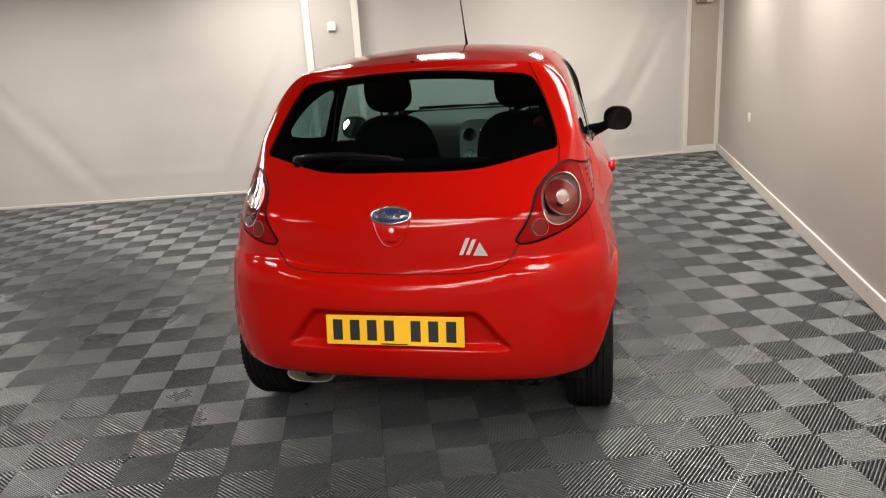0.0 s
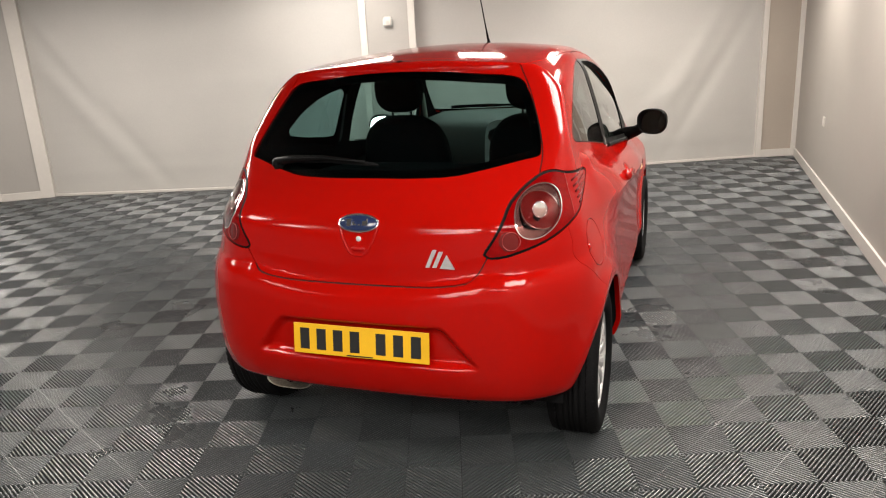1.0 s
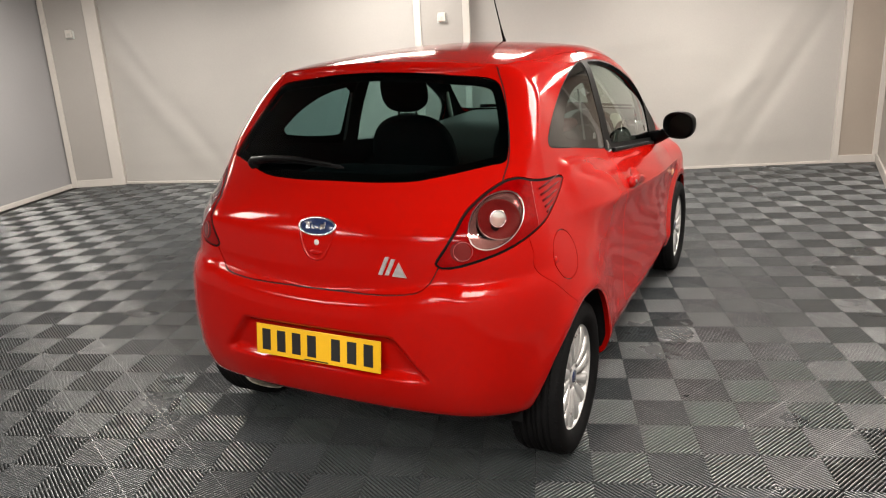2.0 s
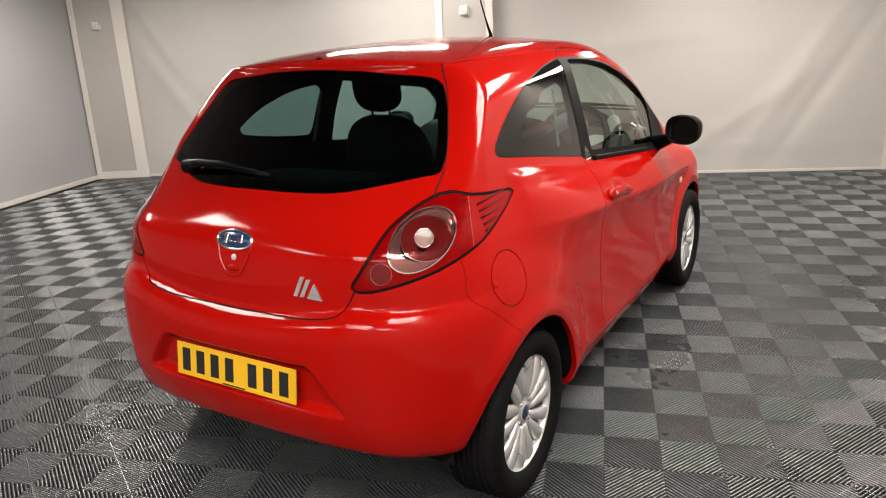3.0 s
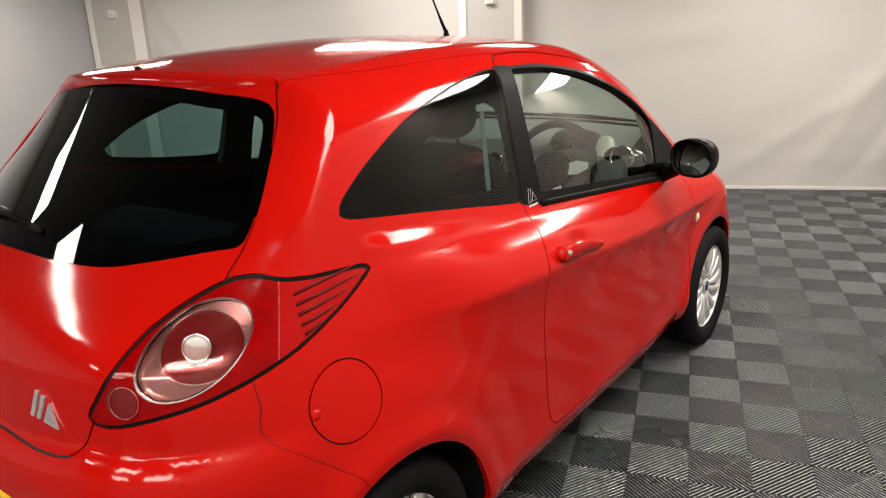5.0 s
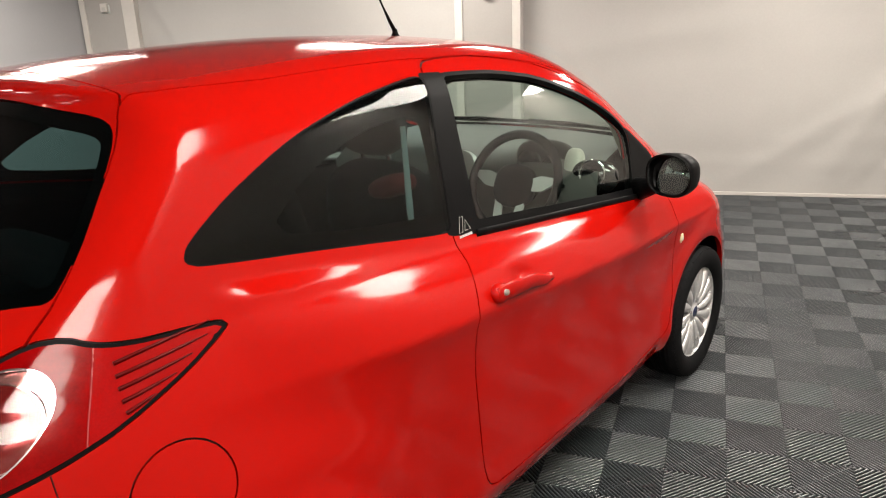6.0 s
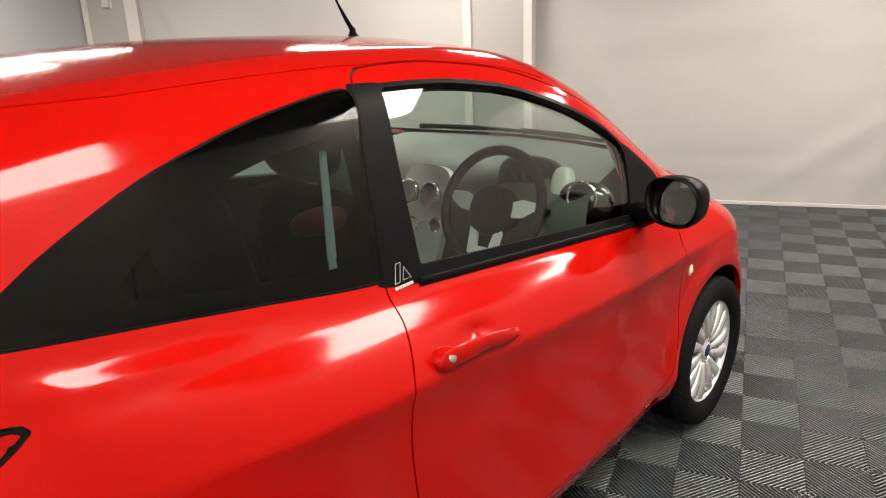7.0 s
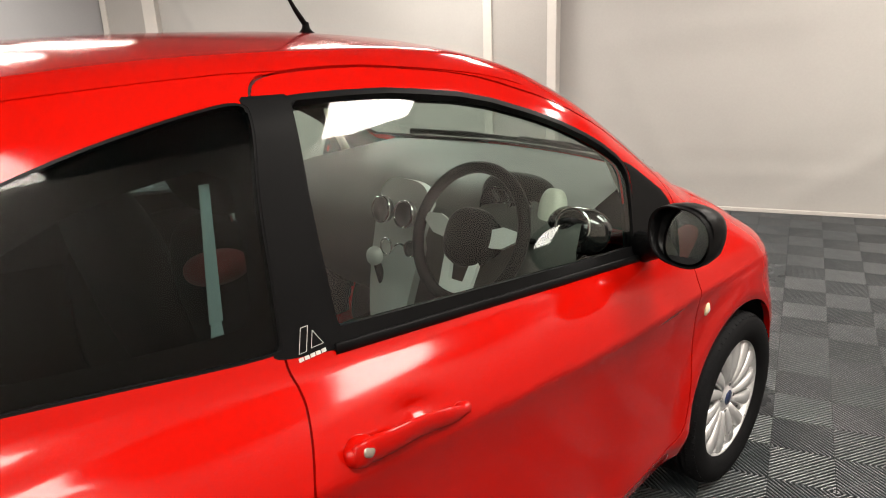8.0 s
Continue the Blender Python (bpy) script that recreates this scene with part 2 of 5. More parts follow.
# small wall boxes
for frame_, u, z in ((COLUMN_1, 0.285, 1.735), (COLUMN_2, 0.28, 1.785)):
    box_ = thing("wall_box", "small white plastic alarm box on the column", "wall box", at=frame_ @ Vector((u, 0, z)))
    box_.rotation_euler = frame_.to_euler()
    part("housing", box(bmesh.new(), (-0.038, -0.045, -0.045), (0.038, 0, 0.045), None, 0.008), WHITE, box_)
    part("window", box(bmesh.new(), (-0.02, -0.0475, -0.028), (0.02, -0.044, 0.005), None, 0.001), PALE, box_, "grey sensor window")
    part("bracket", box(bmesh.new(), (-0.05, -0.006, -0.055), (0.05, 0.001, 0.03), None, 0.002), SILVER_TRIM, box_)
box_ = thing("wall_box", "pair of small steel boxes on the column", "wall box", at=COLUMN_3 @ Vector((0.19, 0, 1.82)))
box_.rotation_euler = COLUMN_3.to_euler()
part("housing", box(bmesh.new(), (-0.10, -0.07, -0.05), (0.0, 0, 0.09), None, 0.012), STEEL, box_)
part("housing", box(bmesh.new(), (0.02, -0.06, -0.05), (0.10, 0, 0.09), None, 0.01), WHITE, box_)
socket = thing("wall_socket", "small white wall switch plate", "switch", at=(RIGHT_X, 4.75, 0.62))
part("plate", box(bmesh.new(), (-0.012, -0.043, -0.043), (0, 0.043, 0.043), None, 0.003), WHITE, socket)
part("rocker", box(bmesh.new(), (-0.018, -0.012, -0.02), (-0.011, 0.012, 0.02), None, 0.002), WHITE, socket)


# ceiling light panels: some follow reflections, others are added fill light
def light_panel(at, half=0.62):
    ob = thing("ceiling_light", "flat white LED light panel in the unseen ceiling", "ceiling light", "ceiling light panels", at=(at[0], at[1], CEILING))
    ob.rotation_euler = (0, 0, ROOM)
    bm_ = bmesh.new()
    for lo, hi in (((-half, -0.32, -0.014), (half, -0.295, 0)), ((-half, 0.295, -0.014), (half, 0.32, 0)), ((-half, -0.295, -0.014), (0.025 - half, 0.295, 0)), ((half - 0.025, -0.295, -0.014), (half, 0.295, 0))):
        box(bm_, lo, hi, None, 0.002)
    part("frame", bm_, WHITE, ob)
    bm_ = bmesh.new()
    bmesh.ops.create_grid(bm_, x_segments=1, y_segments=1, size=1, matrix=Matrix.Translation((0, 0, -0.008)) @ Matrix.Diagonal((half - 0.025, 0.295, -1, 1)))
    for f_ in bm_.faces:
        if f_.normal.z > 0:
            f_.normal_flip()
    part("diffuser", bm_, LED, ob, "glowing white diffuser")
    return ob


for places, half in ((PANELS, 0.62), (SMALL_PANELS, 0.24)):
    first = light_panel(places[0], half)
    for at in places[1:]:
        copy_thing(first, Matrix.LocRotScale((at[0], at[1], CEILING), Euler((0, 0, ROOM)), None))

# ---------------------------------------------------------------- the car's outer skin
def curve(v, knots):
    """A smooth, monotone curve through knots (at, value, at, value, ...)."""
    xs, ys = np.array(knots[0::2], float), np.array(knots[1::2], float)
    h, d = np.diff(xs), np.diff(ys) / np.diff(xs)
    m = np.zeros_like(ys)
    for i in range(1, len(xs) - 1):
        if d[i - 1] * d[i] > 0:
            w1, w2 = 2 * h[i] + h[i - 1], h[i] + 2 * h[i - 1]
            m[i] = (w1 + w2) / (w1 / d[i - 1] + w2 / d[i])
    m[0], m[-1] = d[0], d[-1]
    v = np.asarray(v, float)
    k = np.clip(np.searchsorted(xs, v) - 1, 0, len(xs) - 2)
    t = np.clip((v - xs[k]) / h[k], -0.5, 1.5)
    t2, t3 = t * t, t * t * t
    inside = (2 * t3 - 3 * t2 + 1) * ys[k] + (t3 - 2 * t2 + t) * h[k] * m[k] + (3 * t2 - 2 * t3) * ys[k + 1] + (t3 - t2) * h[k] * m[k + 1]
    low, high = ys[0] + m[0] * (v - xs[0]), ys[-1] + m[-1] * (v - xs[-1])
    return np.where(v < xs[0], low, np.where(v > xs[-1], high, inside))


def ramp(v, a, b):
    t = np.clip((v - a) / (b - a), 0, 1)
    return t * t * (3 - 2 * t)


def both(a, b, r):
    """The overlap of two fields, with an edge rounded to the radius r."""
    return np.minimum(-r, np.maximum(a, b)) + np.hypot(np.maximum(a + r, 0), np.maximum(b + r, 0))


AXLE_R, AXLE_F, HUB_Z, ARCH = 0.0, 2.30, 0.286, 0.338
SIDE = (0.15, 0.70, 0.22, 0.745, 0.27, 0.77, 0.33, 0.786, 0.42, 0.780, 0.55, 0.777, 0.68, 0.779, 0.76, 0.785, 0.80, 0.791, 0.838, 0.798, 0.862, 0.790, 0.92, 0.760, 0.955, 0.732,
        0.978, 0.709, 0.995, 0.699, 1.04, 0.684, 1.15, 0.656, 1.28, 0.616, 1.40, 0.57, 1.55, 0.50)
HAUNCH = (0.15, 0.72, 0.27, 0.765, 0.33, 0.785, 0.45, 0.80, 0.58, 0.799, 0.70, 0.785, 0.80, 0.762, 0.90, 0.733, 1.0, 0.704, 1.1, 0.679, 1.25, 0.637, 1.40, 0.587, 1.55, 0.51)
PLAN = (-0.7, -0.10, -0.4, -0.045, -0.1, -0.008, 0.4, 0.0, 1.5, 0.0, 2.0, -0.018, 2.4, -0.018, 2.7, -0.045, 3.1, -0.15)
ROOF = (-0.2, 1.40, 0.0, 1.452, 0.3, 1.485, 0.75, 1.502, 1.1, 1.494, 1.35, 1.474, 1.5, 1.443, 1.7, 1.37, 1.9, 1.258, 2.1, 1.13, 2.24, 1.035, 2.36, 0.99, 2.6, 0.918, 2.85, 0.815, 3.0, 0.70, 3.2, 0.50)
REAR = (0.18, -0.40, 0.28, -0.47, 0.34, -0.525, 0.45, -0.553, 0.56, -0.56, 0.64, -0.556, 0.685, -0.545, 0.712, -0.528, 0.735, -0.508, 0.80, -0.502, 0.88, -0.489, 0.95, -0.462, 1.06, -0.365, 1.12, -0.296,
        1.25, -0.168, 1.39, -0.045, 1.415, -0.035, 1.43, -0.045, 1.46, -0.03, 1.55, 0.06)
NOSE = (0.15, 2.90, 0.30, 3.00, 0.45, 3.02, 0.60, 2.98, 0.72, 2.90, 0.85, 2.76)


def skin(x, y, z):
    """The signed field of the body: negative inside, zero on its skin."""
    ax = np.abs(x)
    lift = ramp(z, 0.55, 0.84) * (1 - 0.45 * ramp(z, 1.05, 1.3))
    zs = z + 0.085 * (y - 0.8) * lift
    back = ramp(-y, -0.55, 0.15)
    w = curve(zs, SIDE) * (1 - back) + curve(z, HAUNCH) * back + curve(y, PLAN)
    rr, rf = np.hypot(y - AXLE_R, z - HUB_Z), np.hypot(y - AXLE_F, z - HUB_Z)
    w = w + 0.014 * np.exp(-(((rr - 0.36) / 0.045) ** 2)) + 0.016 * np.exp(-(((rf - 0.36) / 0.05) ** 2))
    w = w + 0.011 * (1 - ramp(rr, 0.44, 0.57)) * ramp(y, -0.25, 0.1)
    # the shoulder line fades out along the front wing
    w = w - 0.017 * ramp(y, 1.8, 2.45) * np.exp(-(((zs - 0.845) / 0.05) ** 2))
    # the ledge under the quarter window
    ledge = 1.072 - 0.13 * (y - 0.16)
    w = w + 0.016 * (1 - ramp(z, ledge - 0.018, ledge + 0.018)) * ramp(z, ledge - 0.20, ledge - 0.03) * ramp(y, 0.02, 0.12) * (1 - ramp(y, 0.12, 0.66))
    # the finger cup behind the door handle
    w = w - 0.014 * np.exp(-(((y - 0.90) / 0.050) ** 2) - (((z - 0.884 + 0.14 * (y - 0.90)) / 0.019) ** 2))
    side = ax - w
    x2 = x * x
    top = z - (curve(y + 0.13 * x2 * ramp(y, 1.1, 1.7), ROOF) - (0.16 - 0.05 * ramp(y, 2.0, 2.3)) * x2)
    zz = z - 0.25 * np.minimum(x2, 0.2) * (ramp(z, 0.55, 0.68) - ramp(z, 0.9, 1.0))
    r = curve(zz, REAR) + x2 * (0.06 + 0.26 * ramp(z, 0.92, 1.1)) + 0.33 * x2 * x2 * (1 - ramp(z, 0.92, 1.1))
    wide = 0.315 + 0.095 * (0.58 - z) / 0.12
    recess = (1 - ramp(ax, wide - 0.022, wide + 0.022)) * ramp(z, 0.445, 0.475) * (1 - ramp(z, 0.575, 0.612))
    r = r + 0.030 * recess
    rear = r - y
    front = y - (curve(z, NOSE) - 0.30 * x2)
    floor_ = (0.235 + 0.06 * ramp(-y, 0.1, 0.4)) - z
    f = both(side, top, 0.10)
    f = both(f, rear, 0.21 - 0.160 * ramp(z, 0.95, 1.2) - 0.015 * ramp(z, 1.3, 1.42))
    f = both(f, front, 0.30)
    return both(f, floor_, 0.03)


def slope(p, e=0.0015):
    """The unit gradient of the skin at places p."""
    g = np.empty_like(p)
    for k in range(3):
        d = np.zeros(3)
        d[k] = e
        a, b = p + d, p - d
        g[:, k] = skin(a[:, 0], a[:, 1], a[:, 2]) - skin(b[:, 0], b[:, 1], b[:, 2])
    size = np.linalg.norm(g, axis=1, keepdims=True) / (2 * e)
    return g / (2 * e) / np.maximum(size, 1e-9), size[:, 0]


def net(h=0.0155):
    """A mesh of near-square faces on the skin: places, normals, triangles."""
    gx, gy, gz = np.arange(-0.891, 0.9, h), np.arange(-0.63, 3.13, h), np.arange(0.17, 1.56, h)
    gx = gx - gx.mean()
    f = skin(gx[:, None, None], gy[None, :, None], gz[None, None, :])
    s = f < 0
    n = np.array(s.shape) - 1
    corners = [s[i:i + n[0], j:j + n[1], k:k + n[2]] for i in (0, 1) for j in (0, 1) for k in (0, 1)]
    count = sum(c.astype(int) for c in corners)
    cell = (count > 0) & (count < 8)
    idx = -np.ones(cell.shape, int)
    idx[cell] = np.arange(cell.sum())
    ci = np.argwhere(cell)
    p = np.stack([gx[ci[:, 0]] + h / 2, gy[ci[:, 1]] + h / 2, gz[ci[:, 2]] + h / 2], 1)
    for _ in range(5):
        g, size = slope(p)
        step = skin(p[:, 0], p[:, 1], p[:, 2]) / np.maximum(size, 0.3)
        p = p - g * np.clip(step, -h, h)[:, None]
    faces = []
    for axis in range(3):
        a = np.moveaxis(s, axis, 0)
        cross = np.moveaxis(a[1:] != a[:-1], 0, axis)
        for q in np.argwhere(cross):
            q = list(q)
            o1, o2 = [k for k in range(3) if k != axis]
            if q[o1] == 0 or q[o2] == 0 or q[o1] >= n[o1] or q[o2] >= n[o2]:
                continue
            loop = []
            for d1, d2 in ((-1, -1), (0, -1), (0, 0), (-1, 0)):
                c = list(q)
                c[o1] += d1
                c[o2] += d2
                loop.append(idx[tuple(c)])
            if min(loop) < 0:
                continue
            if s[tuple(q)] == (axis == 1):
                loop.reverse()
            faces.append(loop)
    quads = np.array(faces)
    nrm = slope(p)[0]
    # split along the shorter diagonal
    d1 = np.linalg.norm(p[quads[:, 0]] - p[quads[:, 2]], axis=1)
    d2 = np.linalg.norm(p[quads[:, 1]] - p[quads[:, 3]], axis=1)
    a = np.where((d1 < d2)[:, None], quads[:, [0, 1, 2]], quads[:, [1, 2, 3]])
    b = np.where((d1 < d2)[:, None], quads[:, [0, 2, 3]], quads[:, [1, 3, 0]])
    return p, nrm, np.concatenate([a, b])


SKIN_P, SKIN_N, SKIN_T = net()

# ---------------------------------------------------------------- shapes used more than once
def ringed(bm_, radius, thick, m=None, around=40, across=10):
    """A ring of round section in its own xy plane."""
    m = m or Matrix()
    rows = []
    for i in range(around):
        a = math.tau * i / around
        rows.append([bm_.verts.new(m @ Vector(((radius + thick * math.cos(b)) * math.cos(a), (radius + thick * math.cos(b)) * math.sin(a), thick * math.sin(b)))) for b in (math.tau * k / across for k in range(across))])
    for i in range(around):
        for k in range(across):
            bm_.faces.new((rows[i][k], rows[(i + 1) % around][k], rows[(i + 1) % around][(k + 1) % across], rows[i][(k + 1) % across]))
    return bm_


def turned(bm_, profile, m=None, around=64, closed=False):
    """A body of revolution about z: profile rows are (radius, height)."""
    m = m or Matrix()
    rows = [[bm_.verts.new(m @ Vector((r * math.cos(a), r * math.sin(a), z))) for r, z in profile] for a in (math.tau * i / around for i in range(around))]
    last = len(profile) if closed else len(profile) - 1
    for i in range(around):
        for k in range(last):
            a, b, c, d = rows[i][k], rows[(i + 1) % around][k], rows[(i + 1) % around][(k + 1) % len(profile)], rows[i][(k + 1) % len(profile)]
            bm_.faces.new((a, b, c, d))
    bmesh.ops.remove_doubles(bm_, verts=bm_.verts, dist=1e-5)
    return bm_


def tube(bm_, path, radii, across=12, caps=True):
    """A tapering tube along places."""
    path = [Vector(p) for p in path]
    rows = []
    for i, p in enumerate(path):
        d = (path[min(i + 1, len(path) - 1)] - path[max(i - 1, 0)]).normalized()
        q = d.to_track_quat("Z", "Y")
        r = radii[i] if isinstance(radii, (list, tuple)) else radii
        rows.append([bm_.verts.new(p + q @ Vector((r * math.cos(a), r * math.sin(a), 0))) for a in (math.tau * k / across for k in range(across))])
    for i in range(len(path) - 1):
        for k in range(across):
            bm_.faces.new((rows[i][k], rows[i][(k + 1) % across], rows[i + 1][(k + 1) % across], rows[i + 1][k]))
    if caps:
        bm_.faces.new(list(reversed(rows[0])))
        bm_.faces.new(rows[-1])
    return bm_


def blob(bm_, size, m, power=2.6, u=40, v=24):
    """A rounded block: a superellipsoid of the given half sizes."""
    def sp(c):
        return math.copysign(abs(c) ** (2 / power), c)
    rows = []
    for j in range(v + 1):
        b = -math.pi / 2 + math.pi * j / v
        rows.append([bm_.verts.new(m @ Vector((size[0] * sp(math.cos(b)) * sp(math.cos(a)), size[1] * sp(math.cos(b)) * sp(math.sin(a)), size[2] * sp(math.sin(b))))) for a in (math.tau * i / u for i in range(u))])
    for j in range(v):
        for i in range(u):
            bm_.faces.new((rows[j][i], rows[j][(i + 1) % u], rows[j + 1][(i + 1) % u], rows[j + 1][i]))
    bmesh.ops.remove_doubles(bm_, verts=bm_.verts, dist=1e-5)
    return bm_


def plate(bm_, pts, depth, m=None):
    """A flat shape of the given outline in its own xy plane, with thickness along z."""
    m = m or Matrix()
    lo = [bm_.verts.new(m @ Vector((x, y, 0))) for x, y in pts]
    hi = [bm_.verts.new(m @ Vector((x, y, depth))) for x, y in pts]
    bm_.faces.new(hi)
    bm_.faces.new(list(reversed(lo)))
    for i in range(len(pts)):
        j = (i + 1) % len(pts)
        bm_.faces.new((lo[i], lo[j], hi[j], hi[i]))
    bmesh.ops.recalc_face_normals(bm_, faces=bm_.faces)
    return bm_

# ---------------------------------------------------------------- cutting the skin into panels
class Panels:
    """The skin's triangles, each with the name of the panel it belongs to."""

    def __init__(self, p, n, t):
        self.p, self.n, self.t = p, n, t
        self.name = np.full(len(t), "body", dtype=object)

    def carve(self, sources, field, name, where=None):
        """Names the part of the source panels where field < 0, with a clean cut along its edge."""
        mid = self.p[self.t].mean(axis=1)
        pick = np.isin(self.name, sources)
        if where is not None:
            pick &= where(mid)
        f = np.full(len(self.p), 1.0)
        used = np.unique(self.t[pick])
        if not len(used):
            return
        f[used] = field(self.p[used])
        f[np.abs(f) < 2e-4] = 2e-4
        inside = f[self.t] < 0
        mixed = pick & inside.any(axis=1) & ~inside.all(axis=1)
        tri, side = self.t[mixed], inside[mixed]
        lone = np.where(side.sum(axis=1) == 1, side.argmax(axis=1), (~side).argmax(axis=1))
        r = np.arange(len(tri))
        i, j, k = tri[r, lone], tri[r, (lone + 1) % 3], tri[r, (lone + 2) % 3]
        keys = np.concatenate([np.sort(np.stack([i, j], 1), 1), np.sort(np.stack([i, k], 1), 1)])
        edges, back = np.unique(keys, axis=0, return_inverse=True)
        back = back.reshape(-1)
        a, b = edges[:, 0], edges[:, 1]
        w = (f[a] / (f[a] - f[b]))[:, None]
        m0 = len(self.p)
        self.p = np.concatenate([self.p, self.p[a] * (1 - w) + self.p[b] * w])
        nn = self.n[a] * (1 - w) + self.n[b] * w
        self.n = np.concatenate([self.n, nn / np.linalg.norm(nn, axis=1, keepdims=True)])
        f = np.concatenate([f, np.zeros(len(edges))])
        mij, mik = m0 + back[:len(tri)], m0 + back[len(tri):]
        fresh = np.concatenate([np.stack([i, mij, mik], 1), np.stack([mij, j, k], 1), np.stack([mij, k, mik], 1)])
        old = self.name[mixed]
        keep = ~mixed
        self.t = np.concatenate([self.t[keep], fresh])
        self.name = np.concatenate([self.name[keep], old, old, old])
        pick = np.concatenate([pick[keep], np.ones(len(fresh), bool)])
        self.name[pick & (f[self.t].sum(axis=1) < 0)] = name

    def part(self, name, panels, material, parent, label="", side=0, out=0.0, rim=0.012, where=None):
        """One mesh of the named panels; side picks one flank, out lifts it off the skin, rim turns its edges inwards."""
        mid = self.p[self.t].mean(axis=1)
        pick = np.isin(self.name, panels)
        if side:
            pick &= mid[:, 0] * side > 0
        if where is not None:
            pick &= where(mid)
        tri = self.t[pick]
        ids, flat = np.unique(tri, return_inverse=True)
        tri = flat.reshape(-1, 3)
        p, n = self.p[ids], self.n[ids]
        p = p + n * (out(p) if callable(out) else out)[:, None] if callable(out) else p + n * out
        if rim:
            e = np.concatenate([tri[:, [0, 1]], tri[:, [1, 2]], tri[:, [2, 0]]])
            key = np.sort(e, 1)
            _, first, count = np.unique(key, axis=0, return_index=True, return_counts=True)
            e = e[first[count == 1]]
            k0 = len(p)
            a, b = p[e[:, 0]], p[e[:, 1]]
            outward = np.cross(b - a, n[e[:, 0]])
            outward /= np.maximum(np.linalg.norm(outward, axis=1, keepdims=True), 1e-9)
            p = np.concatenate([p, a, b, a - n[e[:, 0]] * rim, b - n[e[:, 1]] * rim])
            k = np.arange(len(e)) + k0
            m = len(e)
            tri = np.concatenate([tri, np.stack([k + m, k, k + 2 * m], 1), np.stack([k + m, k + 2 * m, k + 3 * m], 1)])
            n = np.concatenate([n, outward, outward, outward, outward])
        me = bpy.data.meshes.new(name)
        me.from_pydata(p.tolist(), [], tri.tolist())
        me.materials.append(material)
        me.polygons.foreach_set("use_smooth", np.ones(len(me.polygons), bool))
        me.normals_split_custom_set_from_vertices(n.tolist())
        ob = new(name, me)
        ob.parent = parent
        return tagged(ob, label)


def outline(points, rounds=2, closed=True):
    """A polygon with its corners eased."""
    p = np.array(points, float)
    for _ in range(rounds):
        if closed:
            q = np.roll(p, -1, axis=0)
            p = np.stack([0.78 * p + 0.22 * q, 0.22 * p + 0.78 * q], 1).reshape(-1, 2)
        else:
            q = np.stack([0.75 * p[:-1] + 0.25 * p[1:], 0.25 * p[:-1] + 0.75 * p[1:]], 1).reshape(-1, 2)
            p = np.concatenate([p[:1], q, p[-1:]])
    return p


def distance(a, b, poly, closed=True):
    """The distance from the places (a, b) to a polygon's edge, negative inside."""
    best = np.full(len(a), 1e9)
    odd = np.zeros(len(a), bool)
    count = len(poly) if closed else len(poly) - 1
    for i in range(count):
        x0, y0 = poly[i]
        x1, y1 = poly[(i + 1) % len(poly)]
        dx, dy = x1 - x0, y1 - y0
        t = np.clip(((a - x0) * dx + (b - y0) * dy) / max(dx * dx + dy * dy, 1e-12), 0, 1)
        best = np.minimum(best, np.hypot(a - x0 - t * dx, b - y0 - t * dy))
        if closed:
            cross = (y0 > b) != (y1 > b)
            odd ^= cross & (a < dx * (b - y0) / (dy if abs(dy) > 1e-12 else 1e-12) + x0)
    return np.where(odd, -best, best)


def mirrored(half):
    """A closed outline from its half at x >= 0, given from the bottom to the top."""
    return list(half) + [(-x, z) for x, z in reversed(half) if x > 0.001]


def lamp_s(p):
    return 0.78 * (np.abs(p[:, 0]) - 0.59) + 0.62 * (p[:, 1] + 0.33)


QUARTER = outline([(0.012, 1.146), (0.014, 1.166), (0.05, 1.193), (0.135, 1.243), (0.305, 1.317), (0.50, 1.366), (0.66, 1.391), (0.772, 1.402), (0.768, 1.37), (0.734, 1.251), (0.712, 1.05), (0.706, 1.034), (0.331, 1.097), (0.06, 1.136)], 2)
INNER = outline([(0.19, 1.155), (0.40, 1.115), (0.66, 1.085), (0.685, 1.10), (0.70, 1.20), (0.71, 1.325), (0.50, 1.305), (0.32, 1.245)], 1)
B_TRIM = np.array([(0.768, 1.408), (0.76, 1.36), (0.72, 1.251), (0.695, 1.030), (0.72, 1.022), (0.80, 1.008), (0.83, 1.004), (0.825, 1.215), (0.848, 1.36), (0.856, 1.4045)])
DOOR_GLASS = outline([(0.842, 1.40), (0.86, 1.403), (0.977, 1.40), (1.089, 1.393), (1.292, 1.363), (1.512, 1.292), (1.685, 1.216), (1.79, 1.150), (1.815, 1.10), (1.80, 1.0), (1.775, 0.914), (1.76, 0.908), (1.188, 0.972), (0.815, 1.014), (0.814, 1.03), (0.816, 1.215)], 1)
SAIL = outline([(1.79, 1.152), (1.90, 1.085), (1.99, 1.024), (2.03, 0.95), (2.0, 0.895), (1.95, 0.885), (1.765, 0.906), (1.795, 0.99), (1.82, 1.10)], 1)
DOOR = outline([(0.712, 1.012), (0.716, 1.05), (0.742, 1.251), (0.78, 1.39), (0.795, 1.42), (0.83, 1.436), (0.955, 1.438), (1.064, 1.433), (1.233, 1.412), (1.334, 1.392), (1.563, 1.318), (1.75, 1.23), (1.90, 1.135),
                (2.01, 1.05), (2.045, 0.95), (2.02, 0.86), (1.98, 0.777), (1.99, 0.615), (1.965, 0.448), (1.93, 0.36), (1.88, 0.325), (1.6, 0.318), (1.1, 0.322), (0.76, 0.328), (0.715, 0.345), (0.70, 0.40),
                (0.690, 0.549), (0.672, 0.70), (0.668, 0.843), (0.70, 0.925), (0.72, 0.975)], 1)
